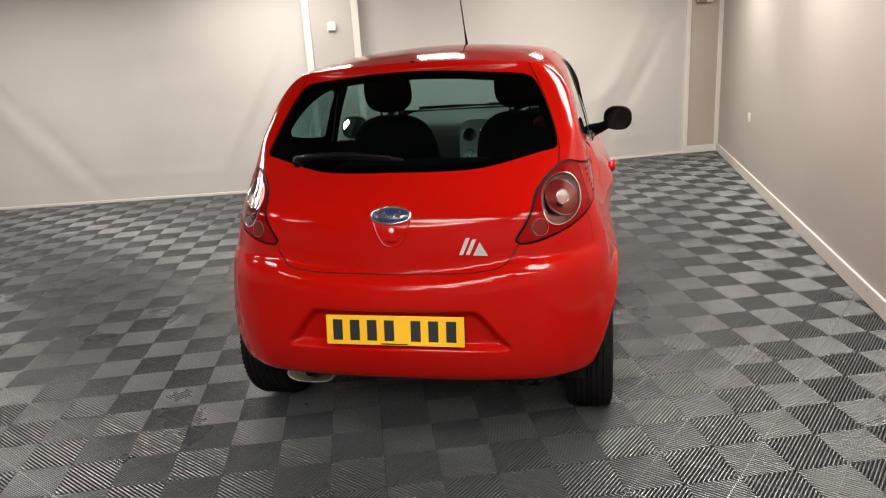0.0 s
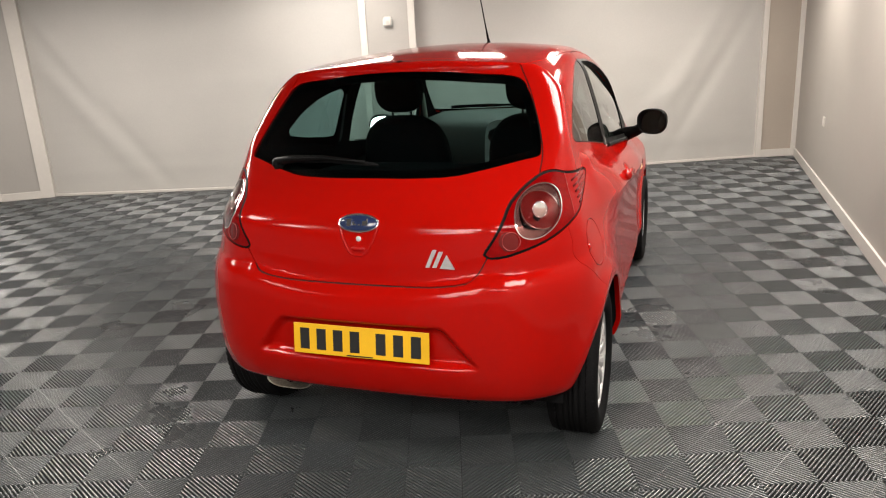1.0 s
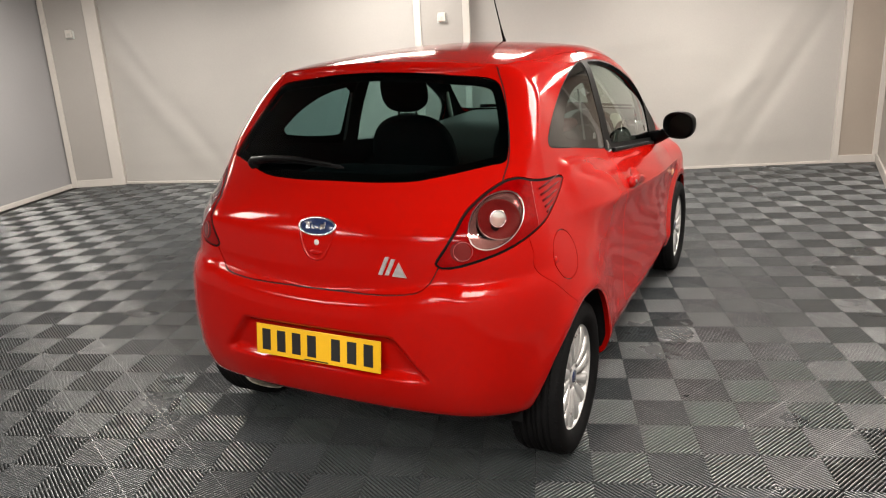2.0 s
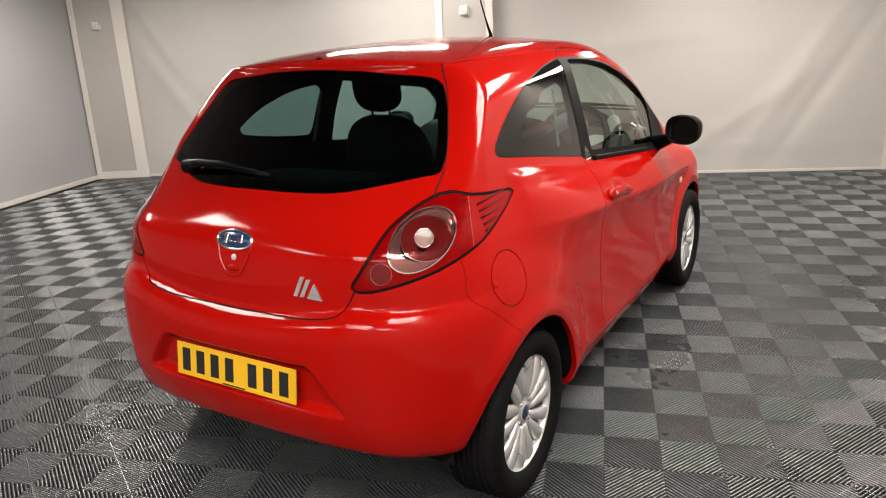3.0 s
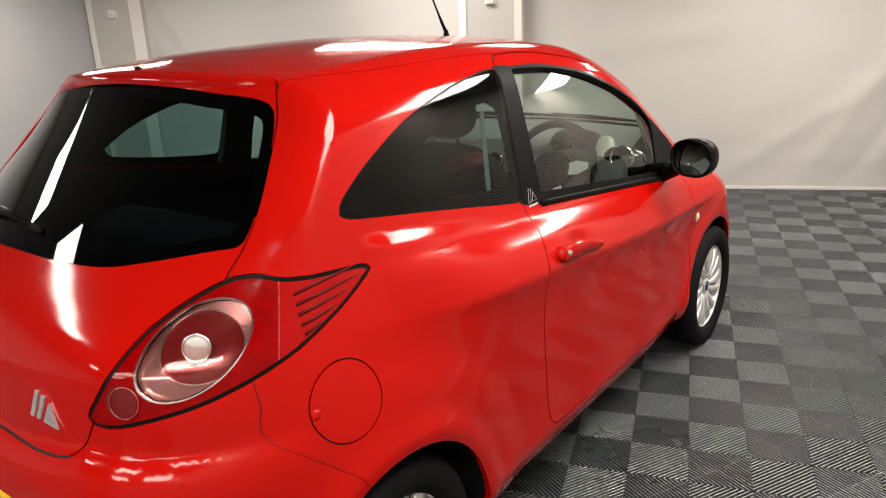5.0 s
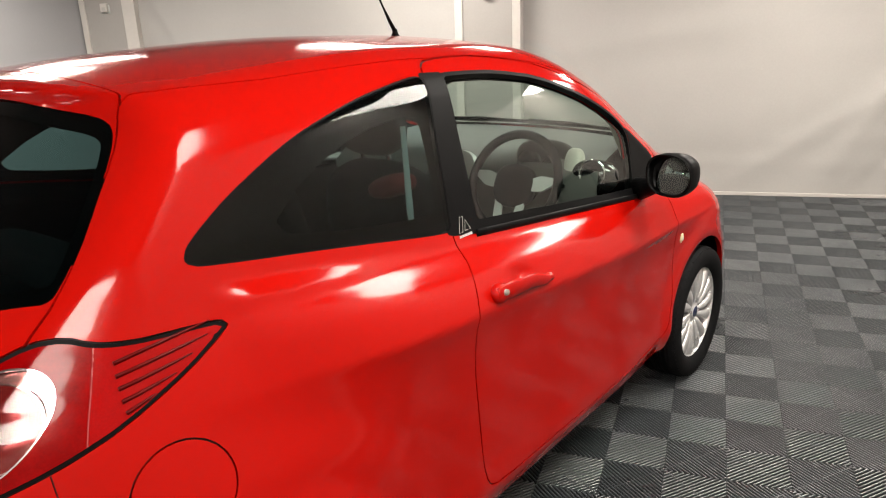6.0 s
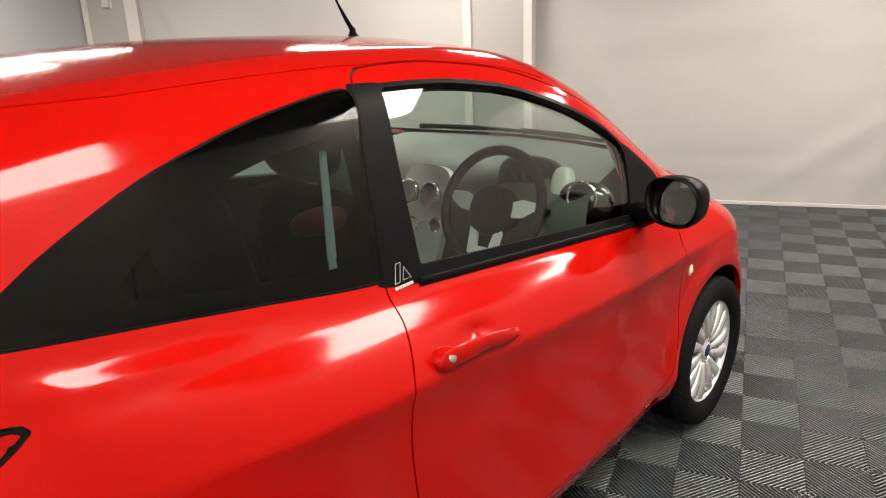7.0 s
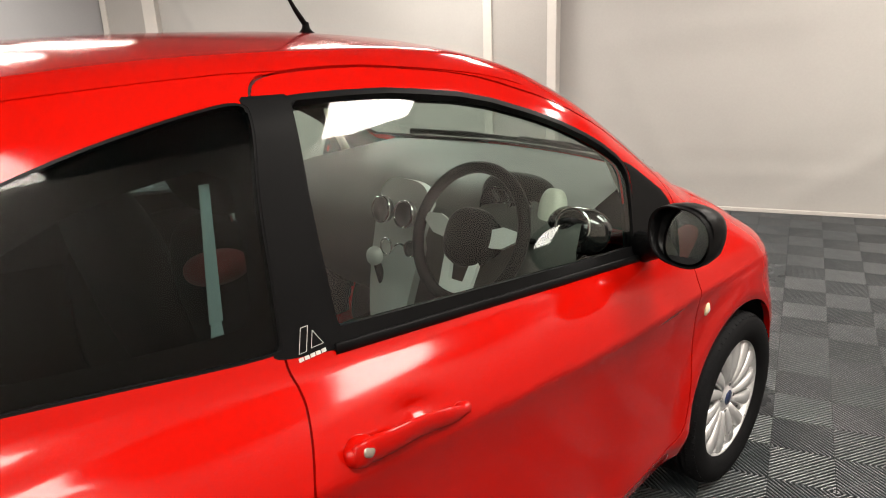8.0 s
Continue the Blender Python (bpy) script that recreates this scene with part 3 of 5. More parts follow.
FUEL = [(-0.105 + 0.092 * math.cos(a * math.tau / 40), 0.797 + 0.083 * math.sin(a * math.tau / 40)) for a in range(40)]
HATCH = outline(mirrored([(0, 0.727), (0.243, 0.732), (0.34, 0.742), (0.40, 0.755), (0.43, 0.785), (0.455, 0.835), (0.525, 0.933), (0.598, 1.020), (0.583, 1.069), (0.585, 1.131), (0.556, 1.221), (0.512, 1.323), (0.477, 1.39), (0.455, 1.43), (0.44, 1.6), (0, 1.6)]), 1)
REAR_PANE = outline(mirrored([(0, 1.070), (0.15, 1.068), (0.30, 1.071), (0.40, 1.088), (0.54, 1.116), (0.579, 1.122), (0.574, 1.160), (0.544, 1.25), (0.508, 1.323), (0.479, 1.370), (0.435, 1.388), (0.30, 1.400), (0.178, 1.412), (0, 1.418)]), 1)
SCREEN = outline(mirrored([(0, 1.055), (0.45, 1.05), (0.60, 1.062), (0.605, 1.10), (0.565, 1.26), (0.52, 1.355), (0.47, 1.40), (0.25, 1.428), (0, 1.436)]), 1)
LAMP = outline([(-0.205, 0.838), (-0.19, 0.828), (-0.15, 0.832), (-0.078, 0.849), (0.024, 0.872), (0.116, 0.902), (0.203, 0.937), (0.271, 0.98), (0.318, 1.024), (0.322, 1.038), (0.305, 1.042), (0.215, 1.054), (0.157, 1.062), (0.112, 1.077), (0.06, 1.073),
                (-0.021, 1.038), (-0.098, 0.99), (-0.151, 0.931), (-0.19, 0.872), (-0.207, 0.848)], 1)
SEAM = np.array([(-0.276, 0.93), (-0.276, 0.845), (-0.289, 0.806), (-0.274, 0.771), (-0.208, 0.716), (-0.126, 0.642), (-0.10, 0.60)])
ROOF_LINE = np.array([(0.462, 0.02), (0.49, 0.10), (0.512, 0.22), (0.52, 0.32), (0.512, 0.78), (0.52, 1.15), (0.545, 1.45), (0.57, 1.62)])
HEADLAMP = outline([(2.60, 0.785), (2.68, 0.81), (2.80, 0.79), (2.92, 0.72), (2.95, 0.65), (2.80, 0.655), (2.68, 0.70), (2.61, 0.75)], 1)
BONNET = outline([(0, 2.20), (0.40, 2.19), (0.575, 2.17), (0.61, 2.25), (0.625, 2.45), (0.60, 2.70), (0.50, 2.86), (0.25, 2.94), (0, 2.95), (-0.25, 2.94), (-0.50, 2.86), (-0.60, 2.70), (-0.625, 2.45), (-0.61, 2.25), (-0.575, 2.17), (-0.40, 2.19)], 1)
GRILLE = outline(mirrored([(0, 0.30), (0.44, 0.32), (0.40, 0.42), (0.33, 0.47), (0, 0.475)]), 1)

pn = Panels(SKIN_P, SKIN_N, SKIN_T)
flank = lambda m: np.abs(m[:, 0]) > 0.45
tail = lambda m: m[:, 1] < 0.3
gap = 0.0022


def side_field(poly, grow=0.0):
    return lambda p: distance(p[:, 1], p[:, 2], poly) - grow


def rear_field(poly, grow=0.0):
    return lambda p: distance(p[:, 0], p[:, 2], poly) - grow


def lamp_field(poly, grow=0.0):
    return lambda p: distance(lamp_s(p), p[:, 2], poly) - grow


def ring_q(p):
    """1 on the edge of the lamp's round eye, less inside."""
    s, z = lamp_s(p) - 0.004, p[:, 2] - 0.962
    c, d = math.cos(0.50), math.sin(0.50)
    return np.hypot((c * s + d * z) / 0.113, (c * z - d * s) / 0.068)


def disc_q(p):
    """1 on the edge of the dark inner disc of the eye, less inside."""
    s, z = lamp_s(p) - 0.018, p[:, 2] - 0.967
    return np.hypot(s / 0.078, z / 0.060)


# wheel arches
for yw in (AXLE_R, AXLE_F):
    pn.carve(["body"], lambda p: np.hypot(p[:, 1] - yw, np.maximum(p[:, 2] - HUB_Z, 0)) - ARCH, "none", lambda m: (np.abs(m[:, 0]) > 0.50) & (m[:, 2] < 0.75))
pn.carve(["body"], lambda p: p[:, 2] - 0.262, "under", lambda m: np.abs(m[:, 0]) < 0.74)
# glass and black trim of the flanks
corner = lambda m: (np.abs(m[:, 0]) > 0.4) & (m[:, 1] < 0.2) & (m[:, 2] > 0.75) & (m[:, 2] < 1.15)
pn.carve(["body"], lamp_field(LAMP, 0.0025), "lamp_gap", corner)
pn.carve(["lamp_gap"], lamp_field(LAMP), "lamp_rim", corner)
pn.carve(["lamp_rim"], lamp_field(LAMP, -0.0060), "lamp", corner)
pn.carve(["lamp"], lambda p: ring_q(p) - 1, "lamp_ring")
pn.carve(["lamp_ring"], lambda p: ring_q(p) - 0.965, "lamp_eye")
pn.carve(["lamp_eye"], lambda p: disc_q(p) - 1, "lamp_disc_ring")
pn.carve(["lamp_disc_ring"], lambda p: disc_q(p) - 0.97, "lamp_disc")
pn.carve(["lamp"], lambda p: np.hypot(lamp_s(p) + 0.128, p[:, 2] - 0.884) - 0.032, "lamp_small")
pn.carve(["lamp"], lambda p: 0.152 - lamp_s(p), "lamp_bar")
pn.carve(["lamp_bar"], lambda p: 0.154 - lamp_s(p), "lamp_side")
pn.carve(["body"], side_field(DOOR, gap), "gap", flank)
pn.carve(["gap"], side_field(DOOR, -gap), "door", flank)
pn.carve(["body"], side_field(QUARTER, 0.004), "quarter_seal", flank)
pn.carve(["quarter_seal"], side_field(QUARTER), "quarter", flank)
pn.carve(["quarter"], side_field(INNER), "quarter_clear", flank)
pn.carve(["door"], side_field(DOOR_GLASS, 0.0), "window_frame", flank)
pn.carve(["window_frame"], lambda p: np.maximum(distance(p[:, 1], p[:, 2], DOOR_GLASS) + 0.0095, 0.024 - (p[:, 2] - (1.016 - 0.112 * (p[:, 1] - 0.815)))), "window", flank)
pn.carve(["door", "body", "gap"], side_field(B_TRIM), "b_trim", lambda m: flank(m) & (m[:, 2] > 0.95) & (m[:, 1] < 1.0))
pn.carve(["door", "body", "gap"], side_field(SAIL), "sail", lambda m: flank(m) & (m[:, 1] > 1.7))
# the tailgate
pn.carve(["body"], lambda p: np.maximum(distance(p[:, 0], p[:, 2], HATCH) - gap, p[:, 1] - 0.05 - gap), "gap", tail)
pn.carve(["gap"], lambda p: np.maximum(distance(p[:, 0], p[:, 2], HATCH) + gap, p[:, 1] - 0.05 + gap), "hatch", tail)
pn.carve(["hatch"], rear_field(REAR_PANE), "rear_pane", lambda m: (m[:, 1] < 0.15) & (m[:, 2] > 1.0))
pn.carve(["rear_pane"], rear_field(REAR_PANE, -0.028), "rear_clear")
# rear bumper, fuel flap, roof, bonnet, front
rearward = lambda p: p[:, 1] - np.interp(p[:, 2], SEAM[::-1, 1], SEAM[::-1, 0])
pn.carve(["body"], rearward, "gap_line", lambda m: (m[:, 1] < 0.05) & (m[:, 2] < 0.93))
pn.carve(["gap_line"], lambda p: rearward(p) + 0.0022, "bumper")
pn.carve(["body"], side_field(FUEL, 0.0018), "gap", lambda m: m[:, 0] > 0.6)
pn.carve(["gap"], side_field(FUEL, -0.0018), "fuel_flap", lambda m: (m[:, 0] > 0.6) & (m[:, 1] < 0.1) & (m[:, 1] > -0.25) & (m[:, 2] > 0.7) & (m[:, 2] < 0.9))
pn.carve(["body"], rear_field(SCREEN, 0.0), "screen_rim", lambda m: (m[:, 1] > 1.3) & (m[:, 2] > 1.0))
pn.carve(["screen_rim"], rear_field(SCREEN, -0.012), "screen")
inboard = lambda p: np.abs(p[:, 0]) - np.interp(p[:, 1], ROOF_LINE[:, 1], ROOF_LINE[:, 0])
pn.carve(["body"], lambda p: inboard(p) - 0.003, "groove", lambda m: (m[:, 2] > 1.36) & (m[:, 1] < 1.62) & (m[:, 1] > 0.02))
pn.carve(["groove"], lambda p: inboard(p) + 0.003, "roof")
pn.carve(["body"], side_field(HEADLAMP, 0.003), "gap", lambda m: np.abs(m[:, 0]) > 0.36)
pn.carve(["gap"], side_field(HEADLAMP), "headlamp", lambda m: (np.abs(m[:, 0]) > 0.36) & (m[:, 1] > 2.4))
pn.carve(["body"], lambda p: distance(p[:, 0], p[:, 1], BONNET) - gap, "gap", lambda m: (m[:, 2] > 0.7) & (m[:, 1] > 2.1))
pn.carve(["gap"], lambda p: distance(p[:, 0], p[:, 1], BONNET) + gap, "bonnet", lambda m: (m[:, 2] > 0.7) & (m[:, 1] > 2.1))
pn.carve(["body"], lambda p: np.maximum(np.abs(p[:, 0]) - 0.575, 2.0 - p[:, 1]), "cowl", lambda m: (m[:, 2] > 0.95) & (m[:, 1] > 1.95) & (m[:, 1] < 2.24))
pn.carve(["body"], rear_field(GRILLE), "grille", lambda m: m[:, 1] > 2.7)
low_nose = lambda p: np.maximum(p[:, 2] - 0.62, 2.6 - p[:, 1])
pn.carve(["body"], low_nose, "gap_line", lambda m: m[:, 1] > 2.3)
pn.carve(["gap_line"], lambda p: low_nose(p) + 0.003, "front_bumper", lambda m: m[:, 1] > 2.3)

# ---------------------------------------------------------------- the car
def even_out(ob, lean=0.0, rear=False):
    """Lays a pane's places on one smooth curved sheet: x(y, z), or y(x, z) at the rear."""
    co = np.array([v_.co[:] for v_ in ob.data.vertices])
    out, along = (1, 0) if rear else (0, 1)
    z = co[:, 2] - (1.25 if rear else co[:, 2].mean())
    a = co[:, along] - (0 if rear else co[:, 1].mean())
    sheet = (lambda a, z: np.stack([np.ones_like(z), z, z * z, z ** 3, a * a, a * a * z, a ** 4], 1)) if rear else (lambda a, z: np.stack([np.ones_like(z), a, z, a * a, a * z, z * z], 1))
    fit = np.linalg.lstsq(sheet(a, z), co[:, out], rcond=None)[0]
    way = -1.0 if rear else np.sign(co[0, 0])
    height = lambda a, z: sheet(a, z) @ fit - way * lean * (z + co[:, 2].mean() - 1.0)
    n = np.empty_like(co)
    n[:, out] = 1
    n[:, along] = -(height(a + 1e-3, z) - height(a - 1e-3, z)) / 2e-3
    n[:, 2] = -(height(a, z + 1e-3) - height(a, z - 1e-3)) / 2e-3
    co[:, out] = height(a, z)
    for v_, c in zip(ob.data.vertices, co):
        v_.co = c
    ob.data.normals_split_custom_set_from_vertices((way * n / np.linalg.norm(n, axis=1, keepdims=True)).tolist())


car = thing("car", "red three-door hatchback car with privacy glass, parked on tiled floor", "car")
shell = pn.part("body_shell", ["body"], PAINT, car, "gloss red painted body shell", rim=0.02)
pn.part("roof", ["roof"], PAINT, car, rim=0.01)
pn.part("bonnet", ["bonnet"], PAINT, car)
for way in (1, -1):
    pn.part("cowl", ["cowl"], BLACK_TRIM, car, "black plastic cowl below the windscreen", side=way, rim=0.004)
pn.part("underbody", ["under"], DARK, car, "dark underbody", rim=0)
for way in (1, -1):
    pn.part("bumper_seam", ["gap_line"], SEAM_RED, car, "thin dark red seam", side=way, out=-0.003, rim=0, where=lambda p: p[:, 1] < 1)
pn.part("front_seam", ["gap_line"], SEAM_RED, car, "thin dark red seam", out=-0.003, rim=0, where=lambda p: p[:, 1] > 1)
pn.part("panel_gap", ["gap", "lamp_gap"], GAP, car, "dark gap between the panels", out=-0.007, rim=0)
for side in (1, -1):
    pn.part("roof_channel", ["groove"], PAINT, car, "narrow red roof channel", side=side, out=-0.0025, rim=0)
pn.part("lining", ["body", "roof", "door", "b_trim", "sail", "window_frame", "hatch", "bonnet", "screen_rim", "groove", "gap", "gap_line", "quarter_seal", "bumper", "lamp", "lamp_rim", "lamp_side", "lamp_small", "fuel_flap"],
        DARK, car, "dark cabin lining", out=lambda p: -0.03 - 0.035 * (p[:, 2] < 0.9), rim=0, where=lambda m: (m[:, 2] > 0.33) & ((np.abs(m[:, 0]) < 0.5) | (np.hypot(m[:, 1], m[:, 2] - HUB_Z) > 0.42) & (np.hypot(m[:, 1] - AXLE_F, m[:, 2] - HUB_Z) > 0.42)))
rear_bumper = pn.part("rear_bumper", ["bumper"], PAINT, car, "red painted rear bumper", rim=0.02)
front_bumper = pn.part("front_bumper", ["front_bumper"], PAINT, car, rim=0.02)
pn.part("grille", ["grille"], BLACK_TRIM, front_bumper, "black lower grille", out=-0.01, rim=0)
screen = pn.part("windscreen", ["screen"], GLASS, car, "clear windscreen", out=-0.002, rim=0)
pn.part("screen_surround", ["screen_rim"], PIANO, screen, "black screen border", rim=0.004)
hatch = pn.part("tailgate", ["hatch"], PAINT, car, "red tailgate, shut", rim=0.03)
rear_glass = pn.part("rear_window", ["rear_pane", "rear_clear"], REAR_GLASS, hatch, "dark tinted rear window", out=-0.001, rim=0)
even_out(rear_glass, rear=True)
pn.part("glass_border", ["rear_pane"], BLACKOUT, rear_glass, "black printed border", out=-0.009, rim=0)
pn.part("fuel_flap", ["fuel_flap"], PAINT, car, "round red fuel flap", rim=0.012)
for side in (1, -1):
    door = pn.part("door", ["door"], PAINT, car, "red front door, shut", side=side, rim=0.03)
    glass = pn.part("door_window", ["window"], GLASS, door, "clear door window", side=side, out=-0.006, rim=0)
    even_out(glass, 0.045)

    pn.part("window_frame", ["window_frame"], BLACK_TRIM, door, "black window surround", side=side, out=0.001, rim=0.02)
    pn.part("pillar_trim", ["b_trim"], BLACK_TRIM, door, "satin black pillar trim", side=side, out=0.001, rim=0.01)
    pn.part("mirror_sail", ["sail"], BLACK_TRIM, door, "black mirror mount panel", side=side, out=0.001, rim=0.01)
    q = pn.part("quarter_window", ["quarter", "quarter_clear"], PRIVACY, car, "dark rear quarter window", side=side, out=-0.001, rim=0)
    pn.part("quarter_lining", ["quarter"], BLACKOUT, car, "dark lining round the quarter window", side=side, out=-0.012, rim=0)
    pn.part("window_seal", ["quarter_seal"], BLACK_TRIM, q, "black rubber seal", side=side, rim=0.012)
    head = pn.part("headlamp", ["headlamp"], PALE, car, "pale clear headlamp", side=side, rim=0.01)
    # the tail lamp, with its round eye
    tl = pn.part("tail_lamp", ["lamp", "lamp_bar"], LAMP_RED, car, "red tail lamp with a round clear eye", side=side, rim=0.015)
    pn.part("gasket", ["lamp_rim"], BLACK_RUBBER, tl, "black lamp border", side=side, out=-0.001, rim=0.012)
    pn.part("side_lens", ["lamp_side"], LAMP_BRIGHT, tl, "bright ribbed red lens", side=side, rim=0.01)
    pn.part("divider", ["lamp_bar"], DIVIDER, tl, "pale pink divider", side=side, out=0.001, rim=0.002)
    pn.part("eye_ring", ["lamp_ring"], CHROME, tl, "bright ring", side=side, out=0.0015, rim=0.004)
    pn.part("eye_lens", ["lamp_eye", "lamp_disc", "lamp_disc_ring"], LAMP_CLEAR, tl, "clear lens", side=side, rim=0)
    pn.part("reflector", ["lamp_eye"], BOWL, tl, "silver reflector bowl", side=side, out=lambda p: -0.004 - 0.055 * (1 - np.minimum(ring_q(p), 1) ** 2), rim=0)
    pn.part("inner_disc", ["lamp_disc"], PINK, tl, "dark red inner disc", side=side, out=lambda p: -0.012 - 0.022 * (1 - np.minimum(disc_q(p), 1) ** 2), rim=0.01)
    pn.part("disc_rim", ["lamp_disc_ring"], CHROME, tl, "thin bright rim", side=side, out=-0.010, rim=0.004)
    pn.part("reverse_lens", ["lamp_small"], PINK, tl, "small round lens", side=side, out=0.002, rim=0.01)
    # inner disc and bulb of the eye, and the ribs of the side lens
    at = Vector((side * 0.607, -0.338, 0.968))
    axis = Vector((side * 0.62, -0.76, 0.2)).normalized()
    m = Matrix.Translation(at - axis * 0.022) @ axis.to_track_quat("Z", "Y").to_matrix().to_4x4()
    bm_ = bmesh.new()
    bmesh.ops.create_uvsphere(bm_, u_segments=32, v_segments=16, radius=0.025, matrix=m @ Matrix.Translation((0, 0, 0.010)) @ Matrix.Diagonal((1, 1, 0.25, 1)))
    part("bulb_cap", bm_, PALE, tl, "pale bulb cap", True)
    bm_ = bmesh.new()
    ringed(bm_, 0.0265, 0.0020, m @ Matrix.Translation((0, 0, 0.013)))
    part("bulb_ring", bm_, CHROME, tl, "", True)



def wide_at(y, z):
    """Half the body's width at a place along it."""
    lo, hi = 0.4, 0.9
    for _ in range(14):
        mid = (lo + hi) / 2
        if skin(np.array([mid]), np.array([y]), np.array([max(z, 0.33)]))[0] < 0:
            lo = mid
        else:
            hi = mid
    return lo


for yw in (AXLE_R, AXLE_F):
    for side in (1, -1):
        bm_ = bmesh.new()
        ring = []
        for i in range(33):
            a = -0.06 + (math.pi + 0.12) * i / 32
            ring.append([bm_.verts.new((side * x, yw + (ARCH + 0.012) * math.cos(a), HUB_Z + (ARCH + 0.012) * math.sin(a))) for x in (0.52, wide_at(yw + (ARCH + 0.012) * math.cos(a), HUB_Z + (ARCH + 0.012) * math.sin(a)) - 0.022)])
        hub = bm_.verts.new((side * 0.52, yw, HUB_Z))
        for i in range(32):
            bm_.faces.new((ring[i][0], ring[i][1], ring[i + 1][1], ring[i + 1][0]))
            bm_.faces.new((ring[i][0], ring[i + 1][0], hub))
        part("wheel_arch_liner", bm_, DARK, car, "dark wheel arch liner", True)

# ---------------------------------------------------------------- wheels
def wheel(y, side):
    """One alloy wheel with its tyre, its face towards +x (side 1) or -x."""
    w = new("wheel")
    w.parent = car
    w.matrix_basis = Matrix.Translation((side * 0.689, y, 0.288)) @ Matrix.Rotation(0 if side > 0 else math.pi, 4, "Z") @ Matrix.Rotation(0.35 + y, 4, "X")
    return tagged(w, "silver multi-spoke alloy wheel with a black tyre")


spin = Matrix.Rotation(radians(90), 4, "Y")
wheel_meshes = {}


def wheel_parts():
    bm_ = bmesh.new()
    half = [(0.196, 0.074), (0.203, 0.082), (0.215, 0.090), (0.235, 0.0945), (0.252, 0.0945), (0.268, 0.090), (0.279, 0.083), (0.2855, 0.073), (0.287, 0.060)]
    for z in (0.055, 0.030, 0.008):
        half += [(0.2878, z + 0.004), (0.281, z + 0.002), (0.281, z - 0.003), (0.288, z - 0.005)]
    prof = half + [(r, -z) for r, z in reversed(half)]
    turned(bm_, prof, spin, 72)
    bmesh.ops.recalc_face_normals(bm_, faces=bm_.faces)
    wheel_meshes["tyre"] = mesh_of("tyre", bm_, RUBBER, True)
    bm_ = bmesh.new()
    for i in range(72):
        for sgn in (1, -1):
            a = math.tau * (i + (0.5 if sgn < 0 else 0)) / 72
            m = Matrix.Rotation(a, 4, "X") @ Matrix.Translation((sgn * 0.072, 0, 0.2835)) @ Matrix.Rotation(sgn * 0.35, 4, "Y")
            box(bm_, (-0.014, -0.0062, -0.006), (0.014, 0.0062, 0.0012), m)
    wheel_meshes["tread"] = mesh_of("tread", bm_, RUBBER)
    bm_ = bmesh.new()
    turned(bm_, [(0.160, -0.07), (0.186, -0.075), (0.187, 0.045), (0.193, 0.068), (0.199, 0.076), (0.203, 0.0755), (0.2035, 0.072)], spin, 72)
    bmesh.ops.recalc_face_normals(bm_, faces=bm_.faces)
    wheel_meshes["rim"] = mesh_of("rim", bm_, ALLOY, True)
    # a spoke: a petal that widens from the hub to the rim, bowed outwards
    bm_ = bmesh.new()
    rows = []
    for k in range(11):
        t = k / 10
        r = 0.050 + 0.148 * t
        wide = (0.0105 + 0.0168 * t ** 0.9) * (1 - 0.30 * max(0, (t - 0.85) / 0.15) ** 2)
        out = 0.052 + 0.021 * math.sin(math.pi * (0.15 + 0.58 * t))
        rows.append([bm_.verts.new(Matrix.Rotation(0.10 * t, 4, "X") @ Vector(v)) for v in ((out - 0.020, -wide, r), (out - 0.006, -wide * 0.97, r), (out - 0.0008, -wide * 0.72, r), (out + 0.0008, 0, r), (out - 0.0008, wide * 0.72, r), (out - 0.006, wide * 0.97, r), (out - 0.020, wide, r))])
    for a, b in zip(rows, rows[1:]):
        for k in range(6):
            bm_.faces.new((a[k], a[k + 1], b[k + 1], b[k]))
    bm_.faces.new(rows[0])
    bm_.faces.new(list(reversed(rows[-1])))
    bmesh.ops.recalc_face_normals(bm_, faces=bm_.faces)
    wheel_meshes["spoke"] = mesh_of("spoke", bm_, ALLOY, True)
    bm_ = bmesh.new()
    turned(bm_, [(0.0, 0.066), (0.030, 0.065), (0.034, 0.060), (0.040, 0.058), (0.058, 0.056), (0.064, 0.050), (0.066, 0.030), (0.0, 0.025)], spin, 40)
    bmesh.ops.recalc_face_normals(bm_, faces=bm_.faces)
    wheel_meshes["hub"] = mesh_of("hub", bm_, ALLOY, True)
    bm_ = bmesh.new()
    turned(bm_, [(0.0, 0.0695), (0.022, 0.0685), (0.0255, 0.066), (0.026, 0.060), (0.0, 0.058)], spin, 32)
    bmesh.ops.recalc_face_normals(bm_, faces=bm_.faces)
    wheel_meshes["centre_cap"] = mesh_of("centre_cap", bm_, NAVY, True)
    bm_ = bmesh.new()
    turned(bm_, [(0.0, 0.0), (0.0085, 0.0), (0.0085, 0.016), (0.006, 0.0185), (0.0, 0.0185)], Matrix.Translation((0.046, 0, 0.046)) @ spin, 6)
    bmesh.ops.recalc_face_normals(bm_, faces=bm_.faces)
    wheel_meshes["wheel_bolt"] = mesh_of("wheel_bolt", bm_, CHROME)
    # an added dark disc that paints shade into the gaps between the spokes
    bm_ = bmesh.new()
    turned(bm_, [(0.0, 0.012), (0.184, 0.012), (0.186, 0.006)], spin, 48)
    bmesh.ops.recalc_face_normals(bm_, faces=bm_.faces)
    wheel_meshes["gap_shade_disc"] = mesh_of("gap_shade_disc", bm_, DARK)
    bm_ = bmesh.new()
    turned(bm_, [(0.06, -0.01), (0.118, -0.01), (0.118, 0.004), (0.06, 0.004), (0.06, -0.01)], spin, 48)
    bmesh.ops.recalc_face_normals(bm_, faces=bm_.faces)
